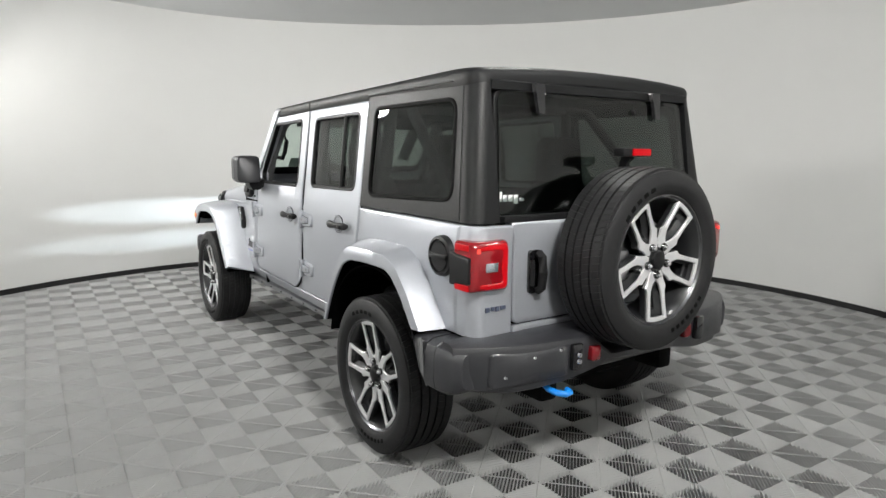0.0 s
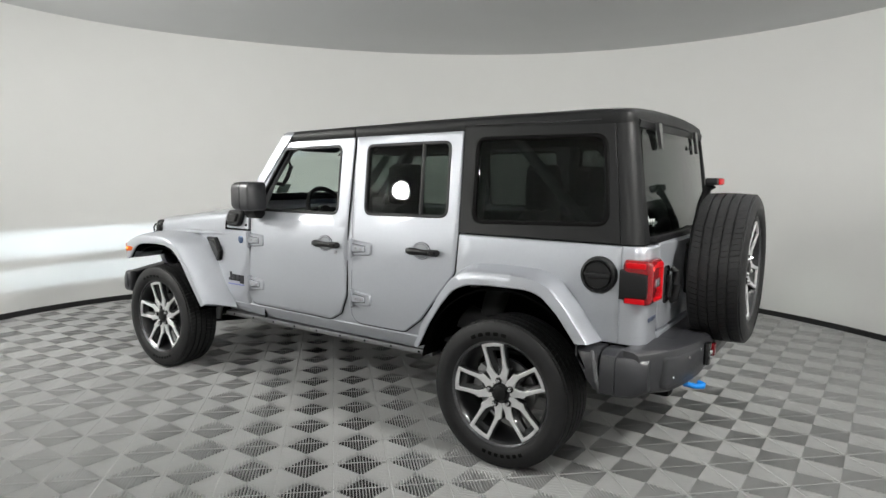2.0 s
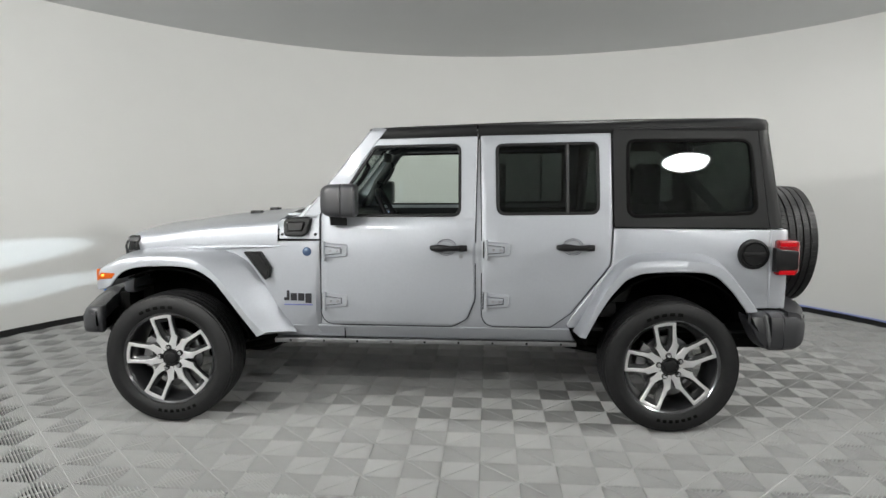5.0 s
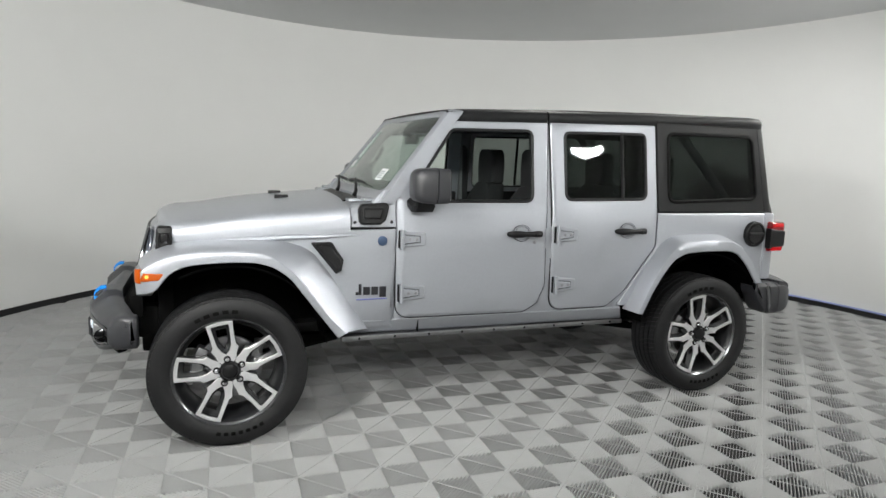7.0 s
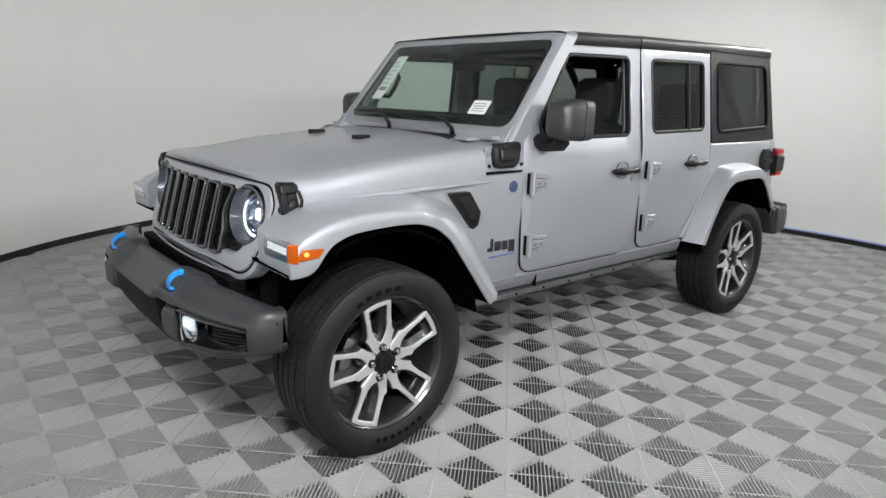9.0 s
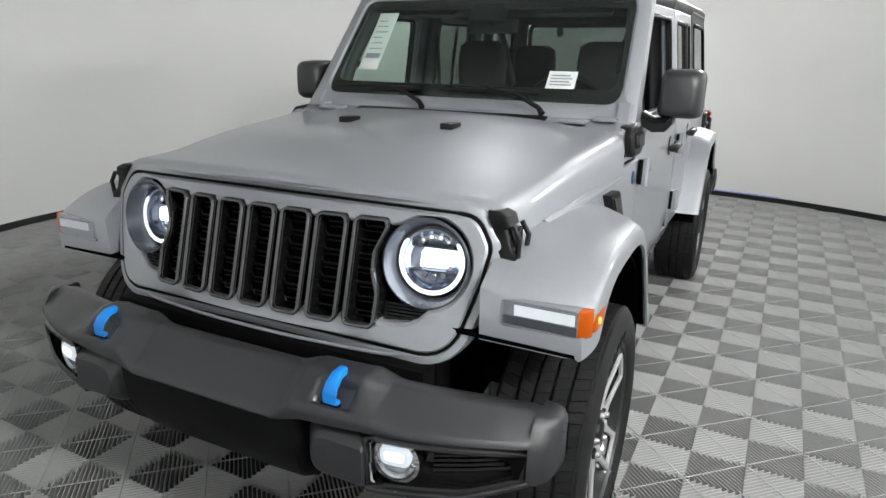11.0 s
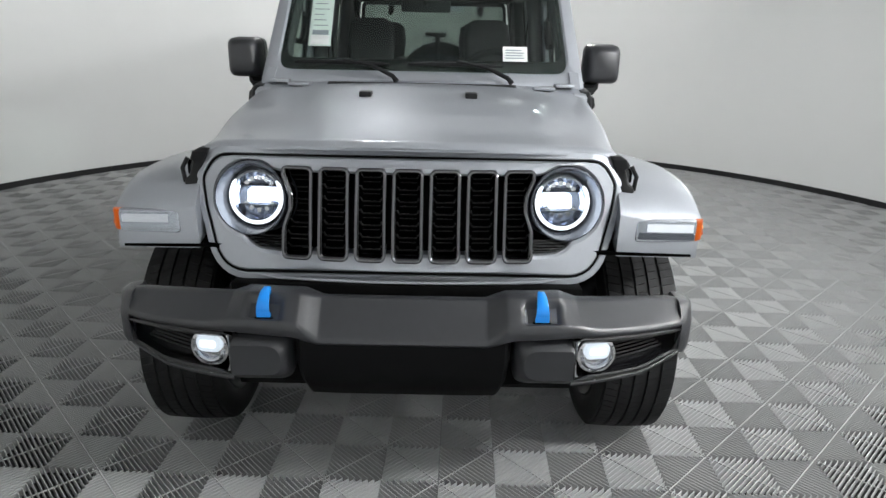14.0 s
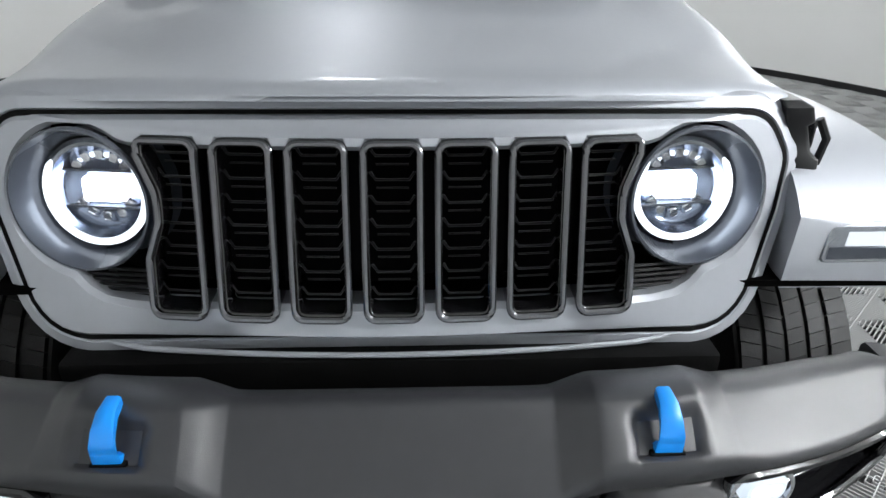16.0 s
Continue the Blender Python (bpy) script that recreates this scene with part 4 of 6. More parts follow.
part("lower_seal", block(-2.20, -2.15, -0.65, 0.65, 1.213, 1.240, 0.005), BLACK_PLASTIC, lift)
for y in (0.405, -0.380):
    part("glass_hinge", loft([[(rear_x(z) - 0.020 - t, y + w, z) for w, t in ((-ww, 0), (ww, 0), (ww * 0.8, 0.016), (-ww * 0.8, 0.016))] for z, ww in ((1.800, 0.036), (1.765, 0.036), (1.755, 0.028), (1.705, 0.026), (1.672, 0.018))]), GLOSS_BLACK, lift, "black exposed glass hinge")
for x0, x1, z0, z1 in ((0.640, 0.628, 1.298, 1.340), (0.624, 0.600, 1.298, 1.326), (0.596, 0.572, 1.298, 1.326), (0.568, 0.545, 1.288, 1.326), (0.538, 0.515, 1.298, 1.310)):
    part("maker_decal", block(rear_x(1.31) - 0.0225 + 0.03 * (x0 / 0.65) ** 2, rear_x(1.31) - 0.021 + 0.03 * (x0 / 0.65) ** 2, x1, x0, z0, z1, 0), PAPER, lift)
part("washer_nozzle", shift(lathe([(0, 0.012), (0.010, 0.012), (0.014, 0)], 12, "x"), Matrix.Translation((rear_x(1.70) - 0.024, -0.21, 1.70)) @ Matrix.Diagonal((-1, 1, 1, 1))), BLACK_PLASTIC, lift)
for k, (y, w) in enumerate(((0.742, 0.022), (0.714, 0.018), (0.690, 0.018), (0.660, 0.028))):
    part("model_lettering", block(-2.2125, -2.206, y - w / 2, y + w / 2, 0.846 + 0.004 * (k % 2), 0.866, 0.001, 1), MODEL_GREY, car)

# ---- wheel arch flares ----
def nose_turn(x):
    """How far the nose of the front flare turns in towards its front."""
    return 0.018 * max(0.0, (x - 1.893) / 0.034) ** 2


def rear_flare(s):
    secs, lin = [], []
    n, y_out = 64, 0.935
    mid = (np.array(R_OUT) + np.array(R_IN)) / 2
    d = np.r_[0, np.cumsum(np.linalg.norm(np.diff(mid, axis=0), axis=1))]
    def spread(pts):
        p, u = np.array(pts), np.linspace(0, d[-1], n)
        q = np.c_[np.interp(u, d, p[:, 0]), np.interp(u, d, p[:, 1])]
        for _ in range(2):
            q[1:-1] = 0.25 * q[:-2] + 0.5 * q[1:-1] + 0.25 * q[2:]
        return q
    for o, i in zip(spread(R_OUT), spread(R_IN)):
        w = (o - i) / max(np.linalg.norm(o - i), 1e-6)
        yb = ys(o[0], 0.95) - 0.02
        pts = [(o + w * 0.012, yb), (o, yb + 0.45 * (y_out - yb)), (o + (i - o) * 0.14, y_out - 0.040), (o + (i - o) * 0.22, y_out - 0.015), (o + (i - o) * 0.30, y_out - 0.004),
               (o * 0.3 + i * 0.7, y_out), (o * 0.06 + i * 0.94, y_out + 0.001), (i, y_out - 0.006), (i + w * 0.006, y_out - 0.016), (o + (i - o) * 0.72, y_out - 0.022), (o + (i - o) * 0.45, y_out - 0.07), (o + (i - o) * 0.40, yb)]
        secs.append([(p[0], s * y, p[1]) for p, y in pts])
        lin.append([(p[0], s * y, p[1]) for p, y in ((i + w * 0.006, 0.50), (i + w * 0.004, y_out - 0.014), (i + w * 0.014, y_out - 0.016), (i + w * 0.020, 0.50))])
    part("arch_liner", loft(lin), LINER, car)
    return part("rear_flare", loft(secs), SILVER, car, "silver painted wheel arch flare", 50)


# front flare: where it meets the body, its crease, and the edge of the wheel arch
F_JOINT = [(0.755, 0.540), (0.870, 0.715), (0.960, 0.866), (1.052, 0.985), (1.120, 1.022), (1.237, 1.054), (1.390, 1.060), (1.590, 1.056), (1.700, 1.048), (1.790, 1.036), (1.850, 1.016), (1.890, 0.992), (1.912, 0.972), (1.925, 0.962), (1.930, 0.955)]
F_CREASE = [(0.905, 0.570), (1.000, 0.664), (1.095, 0.795), (1.175, 0.900), (1.262, 0.978), (1.355, 1.017), (1.470, 1.026), (1.620, 1.024), (1.720, 1.015), (1.790, 0.998), (1.845, 0.972), (1.885, 0.950), (1.908, 0.935), (1.922, 0.912), (1.929, 0.885)]
F_ARCH = [(0.955, 0.545), (1.036, 0.652), (1.128, 0.775), (1.205, 0.878), (1.285, 0.936), (1.370, 0.962), (1.475, 0.967), (1.600, 0.963), (1.690, 0.955), (1.760, 0.930), (1.798, 0.892), (1.825, 0.850), (1.846, 0.822), (1.895, 0.817), (1.924, 0.818)]


def front_flare(s):
    n = 72
    d = np.r_[0, np.cumsum(np.linalg.norm(np.diff(np.array(F_CREASE), axis=0), axis=1))]
    def spread(pts):
        p, u = np.array(pts), np.linspace(0, d[-1], n)
        q = np.c_[np.interp(u, d, p[:, 0]), np.interp(u, d, p[:, 1])]
        for _ in range(3):
            q[1:-1] = 0.25 * q[:-2] + 0.5 * q[1:-1] + 0.25 * q[2:]
        return q
    secs, lin = [], []
    for j, o, i in zip(spread(F_JOINT), spread(F_CREASE), spread(F_ARCH)):
        w = (o - i) / max(np.linalg.norm(o - i), 1e-6)
        y_out, yb = 0.935 - nose_turn(o[0]), ys(j[0], 0.95) - 0.012
        g = min(max((o[0] - 1.80) / 0.06, 0), 1)
        top = np.array((0.0, 0.006))
        pts = [(j, yb), (j + 0.35 * (o - j) + top, yb + 0.38 * (y_out - yb)), (j + 0.72 * (o - j) + top, yb + 0.74 * (y_out - yb)), (j + 0.93 * (o - j) + 0.4 * top, y_out - 0.018), (o, y_out - 0.007), (o + 0.12 * (i - o), y_out - 0.001),
               (o + 0.6 * (i - o), y_out), (o + 0.94 * (i - o), y_out + 0.001), (i, y_out - 0.006), (i + w * 0.006, y_out - 0.016), (o + (i - o) * (0.72 + 0.26 * g), y_out - 0.022 - 0.02 * g), (o + (i - o) * (0.4 + 0.57 * g), y_out - 0.07), (o + (i - o) * (0.35 + 0.61 * g), yb)]
        secs.append([(p[0], s * y, p[1]) for p, y in pts])
        lin.append([(p[0], s * y, p[1]) for p, y in ((i + w * 0.006, 0.50), (i + w * 0.004, y_out - 0.014), (i + w * 0.014, y_out - 0.016), (i + w * 0.020, 0.50))])
    part("arch_liner", loft(lin), LINER, car)
    return part("front_flare", loft(secs), SILVER, car, "silver painted wheel arch flare", 42)


R_OUT = [(-0.955, 0.575), (-1.03, 0.73), (-1.11, 0.88), (-1.20, 1.00), (-1.28, 1.046), (-1.45, 1.056), (-1.68, 1.052), (-1.78, 1.012), (-1.88, 0.905), (-2.000, 0.740)]
R_IN = [(-1.00, 0.567), (-1.07, 0.71), (-1.14, 0.82), (-1.22, 0.915), (-1.31, 0.953), (-1.45, 0.962), (-1.66, 0.963), (-1.735, 0.94), (-1.82, 0.86), (-1.915, 0.735)]
for s in (1, -1):
    ff = front_flare(s)
    rear_flare(s)
    lampbox = part("front_marker_lamp", flip(loft([[(x, y, z) for y, z in rounded([(0.712 + i, 0.868 + i, 0.014), (0.910 - i, 0.872 + i, 0.014), (0.910 - i, 0.945 - i, 0.014), (0.712 + i, 0.945 - i, 0.014)], 3)] for x, i in ((1.85, 0), (1.924, 0), (1.930, 0.005))]), s), LAMP_GREY, ff, "clear running lamp with an amber end")
    part("clear_lens", flip(block(1.928, 1.933, 0.722, 0.902, 0.880, 0.937, 0.002, 1), s), CLEAR_LENS, lampbox)
    part("lens_lower", flip(block(1.9285, 1.9315, 0.724, 0.900, 0.879, 0.902, 0.001, 1), s), BEZEL_GREY if s > 0 else LAMP_GREY, lampbox)
    part("light_bar", flip(block(1.9295, 1.931, 0.75, 0.895, 0.904, 0.930, 0), s), glow("running_light", (0.95, 0.97, 1.0), 0.5 if s > 0 else 0.2), lampbox)
    amber = lambda x, z, d: (x, lerp(z, [0.87, 0.915, 0.935, 0.950], [0.9395, 0.938, 0.931, 0.920]) - d - nose_turn(x), z)
    part("amber_lens", flip(panel(rounded([(1.774, 0.938, 0.008), (1.824, 0.887, 0.014), (1.908, 0.884, 0.012), (1.890, 0.939, 0.012)], 5), amber, (), 0.030, 0.005, 0.02), s), AMBER_GLOW, lampbox, "lit amber turn lens")
    part("amber_end", flip(loft([[(x + q, y, z) for x, y in ((1.904, 0.903), (1.931, 0.903), (1.930, 0.910), (1.9235, 0.920), (1.912, 0.928), (1.904, 0.931))] for z, q in ((0.876, -0.004), (0.880, 0), (0.938, 0), (0.943, -0.004))]), s), AMBER_GLOW, lampbox, "lit amber end of the running lamp", 50)
    part("amber_bulb", flip(block(1.868, 1.884, 0.938, 0.9405, 0.902, 0.916, 0.004, 1), s), AMBER_HOT, lampbox)

# ---- front face: grille and lamps ----
def face(y, z, d):
    """The front face, which leans back towards the top and sweeps back to its sides."""
    return (1.988 - 0.27 * (z - 0.81) - 0.16 * y * y - d, y, z)


HL_Y, HL_Z, HL_R = 0.498, 0.980, 0.116
surround = rounded([(0.612, 1.107, 0.10), (-0.612, 1.107, 0.10), (-0.655, 1.035, 0.05), (-0.642, 0.950, 0.06), (-0.588, 0.760, 0.105), (0.588, 0.760, 0.105), (0.642, 0.950, 0.06), (0.655, 1.035, 0.05)], 6)
opening = []
slots = [i * 0.1145 for i in range(3, -4, -1)]
for s in (1, -1):
    half = [(0.404, 1.066)] + [(HL_Y + HL_R * math.cos(a), HL_Z + HL_R * math.sin(a)) for a in [radians(128 - 208 * k / 20) for k in range(21)]]
    half += [(0.510, 0.857), (0.496, 0.843), (0.470, 0.830), (0.43, 0.825), (0.398, 0.824)]
    opening += half if s > 0 else [(-y, z) for y, z in half[::-1]]
    for yc in slots if s > 0 else slots[::-1]:
        zi, zo = (0.829, 0.816) if s > 0 else (1.066, 1.078)
        opening += [(yc + q * s, z) for q, z in ((0.0415, zi), (0.036, zo), (-0.036, zo), (-0.0415, zi))]
grille_panel = part("grille_surround", panel(surround, face, [opening], 0.05, 0.008, 0.06), SILVER, car, "silver grille surround with seven slots", 32)
part("surround_gap", panel(offset_loop(ccw(surround), -0.0055), lambda y, z, d: face(y, z, d + 0.0045), [offset_loop(ccw(surround), 0.003)], 0.016, 0.001, 0.3), CHASSIS, grille_panel)
inner, outer = offset_loop(ccw(surround), -0.005), offset_loop(ccw(surround), -0.031)
part("grille_shell", loft([[face(*inner[k], 0.008), face(*[0.85 * a + 0.15 * b for a, b in zip(inner[k], outer[k])], 0.004), face(*[0.2 * a + 0.8 * b for a, b in zip(inner[k], outer[k])], 0.007), face(*outer[k], 0.016), face(*outer[k], 0.07), face(*inner[k], 0.07)] for k in range(len(inner))], True, False, True), SILVER, grille_panel, "silver shell round the grille")
part("lower_lip", tube([Vector(face(y, 0.742 + max(0.0, abs(y) - 0.40) ** 2 * 1.5, 0.012)) for y in np.linspace(-0.47, 0.47, 33)], 0.005, 8), SILVER, grille_panel)
part("radiator_screen", panel(offset_loop(ccw(opening), -0.012), lambda y, z, d: face(y, z, d + 0.13), (), 0.01, 0.001, 0.1), mat("dark_radiator_mesh", (0.002, 0.002, 0.0025), 0.8, spec=0.05), grille_panel)
for s in (1, -1):
    for k in range(6):
        part("gill", tube([Vector(face(s * y, 0.822 + 0.0085 * k, 0.028)) for y in (0.395, 0.44, 0.470 + 0.010 * k)], 0.0035, 5), BLACK_PLASTIC, grille_panel)
for i in range(-3, 4):
    yc = i * 0.1145
    o = [(yc - 0.043, 0.812, 0.018), (yc + 0.043, 0.812, 0.018), (yc + 0.044, 1.080, 0.020), (yc - 0.044, 1.080, 0.020)]
    if abs(i) == 3:
        g = 1 if i > 0 else -1
        o = [(yc - g * 0.043, 0.812, 0.018), (yc + g * 0.041, 0.812, 0.018), (yc + g * 0.041, 0.900, 0.04), (yc + g * 0.021, 0.955, 0.05), (yc + g * 0.021, 1.000, 0.05), (yc + g * 0.046, 1.058, 0.02), (yc + g * 0.045, 1.080, 0.016), (yc - g * 0.044, 1.080, 0.020)]
    loop = ccw(rounded(o, 5))
    slot = part("grille_slot", tube([Vector(face(y, z, -0.010)) for y, z in loop], 0.0060, 8, True), DARK_CHROME, grille_panel, "dark chrome slot frame")
    part("slot_liner", panel(offset_loop(loop, -0.005), lambda y, z, d: face(y, z, d - 0.005), [offset_loop(loop, 0.0065)], 0.045, 0.002, 0.5), GLOSS_BLACK, slot)
    for k in range(7):
        z = 0.838 + 0.036 * k
        w = 0.026
        c = yc - (0.010 if abs(i) == 3 and 0.90 < z < 1.02 else 0) * (1 if i > 0 else -1)
        part("hex_bar", merged(tube([Vector(face(c + a * w, z + b, 0.022)) for a, b in ((-1.35, 0.012), (-1.0, 0), (1.0, 0), (1.35, 0.012))], 0.0026, 5),
                               tube([Vector(face(c + a * w, z + b, 0.026)) for a, b in ((-1.0, 0.022), (1.0, 0.022))], 0.0018, 5)), GRILLE_BAR, slot)

for s in (1, -1):
    cx = face(HL_Y, HL_Z, 0)[0]
    def place(bm, m=None):
        return flip(shift(bm, Matrix.Translation((cx, HL_Y, HL_Z)) @ pose(0, 0, 0, 0, -9, 7)), s)
    hl = part("headlamp", place(lathe([(HL_R + 0.002, -0.006), (HL_R, 0.000), (HL_R - 0.004, 0.001), (0.106, -0.02), (0.097, -0.05), (0.0925, -0.08), (0.0, -0.11), (0.0, -0.12), (HL_R + 0.002, -0.11)], 48, "x")), BEZEL_GREY, car, "round LED headlamp, lit", 50)
    deep = Matrix.Translation((-0.046, 0.0, 0.003))
    part("lamp_ring", place(shift(tube([(-0.004, 0.0845 * math.cos(radians(a)), 0.0845 * math.sin(radians(a))) for a in range(142, 399, 8)], [0.003] + [0.0062] * 31 + [0.003], 8), deep)), WHITE_GLOW, hl, "white daytime light ring")
    part("ring_housing", place(shift(lathe([(0.078, -0.004), (0.084, -0.002), (0.091, -0.006), (0.092, -0.02), (0.077, -0.02)], 48, "x"), deep)), LAMP_GREY, hl, "silver ring housing")
    part("lamp_cup", place(shift(lathe([(0.0775, -0.004), (0.072, -0.026), (0.06, -0.036), (0.0, -0.040)], 40, "x"), deep)), LAMP_CUP, hl, "dark reflector cup")
    part("lamp_projector", place(shift(block(-0.040, -0.018, -0.036, 0.036, -0.020, 0.024, 0.015, 4), deep)), LENS_GLOW, hl, "bright projector lens")
    part("lamp_divider", place(shift(merged(block(-0.037, -0.022, -0.068, 0.068, 0.031, 0.034, 0.0015), block(-0.037, -0.020, -0.066, 0.066, -0.031, -0.027, 0.0015)), deep)), BEZEL_GREY, hl)
    for a in (40, 63, 90, 117, 140, 215, 240, 270, 300, 325):
        r = 0.054 if a < 180 else 0.052
        part("lamp_facet", place(shift(block(-0.036, -0.026, -0.009, 0.009, -0.010, 0.010, 0.003, 1), deep @ Matrix.Translation((0, r * math.cos(radians(a)), r * math.sin(radians(a)))) @ pose(0, 0, 0, a - 90, 12, 0))), CHROME, hl)
    for a in (52, 78, 102, 128):
        part("led_spot", place(shift(block(-0.034, -0.027, -0.004, 0.004, -0.004, 0.004, 0.001, 1), deep @ Matrix.Translation((0, 0.060 * math.cos(radians(a)), 0.060 * math.sin(radians(a)))))), WHITE_GLOW, hl)
    part("lamp_lens", place(shift(lathe([(0.0, 0.016), (0.04, 0.013), (0.074, 0.003)], 40, "x"), Matrix.Translation((-0.046, 0.0, 0.003)))), CLEAR_LENS, hl)

# ---- front bumper ----
def bump_x(y):
    return 2.210 - 0.18 * (max(abs(y) - 0.2, 0) / 0.7) ** 2.6


def bump_section(y):
    """Section of the front bumper: narrow flat top, sloping shoulder, upright lower face."""
    a, x = abs(y), bump_x(y)
    z = lerp(a, [0, 0.245, 0.300, 0.308, 0.452, 0.460, 0.512, 0.60, 0.88, 0.925, 0.935], [0.738, 0.738, 0.757, 0.758, 0.758, 0.757, 0.736, 0.730, 0.706, 0.698, 0.685])
    zc = lerp(a, [0, 0.244, 0.300, 0.34, 0.50, 0.56, 0.88, 0.935], [0.645, 0.645, 0.688, 0.692, 0.690, 0.672, 0.655, 0.650])   # lower end of the slope
    zl = lerp(a, [0, 0.244, 0.32, 0.50, 0.88, 0.935], [0.628, 0.628, 0.650, 0.655, 0.640, 0.640])
    back = lerp(a, [0, 0.22, 0.29, 0.5, 0.70, 0.84, 0.905], [0.122, 0.122, 0.130, 0.130, 0.125, 0.100, 0.035])
    flat = lerp(a, [0, 0.245, 0.30, 0.455, 0.51, 0.935], [0.016, 0.016, 0.050, 0.050, 0.030, 0.020])
    top, low = (x - back + flat + 0.008, z - 0.005), (x - 0.008, zc + 0.006)
    dip = 0.013 * lerp(a, [0.334, 0.346, 0.358, 0.444, 0.456, 0.468], [0, 0.25, 1, 1, 0.25, 0])     # pocket of the tow hook
    slope = [((1 - t) * top[0] + t * low[0] - 0.67 * dip * k, y, (1 - t) * top[1] + t * low[1] - 0.74 * dip * k) for t, k in ((0.06, 0), (0.16, 0.3), (0.30, 1), (0.86, 1), (0.95, 0.15))]
    return [(x - back - 0.03, y, z - 0.10), (x - back - 0.03, y, z - 0.012), (x - back, y, z), (x - back + flat, y, z - 0.001), (top[0], y, top[1]), *slope, (low[0], y, low[1]), (x - 0.001, y, zc - 0.004), (x, y, 0.5 * (zc + zl)), (x - 0.002, y, zl + 0.004), (x - 0.008, y, zl), (x - 0.08, y, zl - 0.004)]


ys_b = sorted(set([round(v, 4) for v in np.linspace(-0.86, 0.86, 45)] + [sg * v for sg in (1, -1) for v in (0.242, 0.247, 0.298, 0.302, 0.309, 0.334, 0.340, 0.346, 0.352, 0.358, 0.444, 0.450, 0.456, 0.462, 0.468, 0.510, 0.515)]))
secs = [bump_section(y) for y in ys_b]
fb = part("front_bumper", loft(secs), BUMPER, car, "grained grey-black front bumper", 34)
# Lower panel of the same plastic, with its shade put into the colour.
part("skid_panel", loft([[(2.204 - q, y, 0.640), (2.204 - q, y, 0.628), (2.198 - q, y, 0.56), (2.180 - q, y * 0.98, 0.50), (2.140 - q, y * 0.93, 0.435), (2.08, y * 0.88, 0.402), (2.02, y * 0.88, 0.41), (2.02, y, 0.64)] for y, q in ((-0.318, 0.06), (-0.310, 0.022), (-0.295, 0.004), (-0.2, 0), (0, 0), (0.2, 0), (0.295, 0.004), (0.310, 0.022), (0.318, 0.06))]), BUMPER_SHADED, fb, "lower bumper panel, coloured darker for shade", 40)
part("skid_lip", loft([[(2.13 - q, y, 0.470), (2.06, y, 0.420), (2.02, y, 0.43), (2.02, y, 0.655), (2.13 - q, y, 0.655)] for y, q in ((-0.52, 0.05), (-0.49, 0.01), (-0.31, 0), (0.31, 0), (0.49, 0.01), (0.52, 0.05))]), CHASSIS, fb, "matt black backing panel", 45)
part("air_dam", block(1.93, 2.00, -0.55, 0.55, 0.62, 0.735, 0.01), CHASSIS, fb)
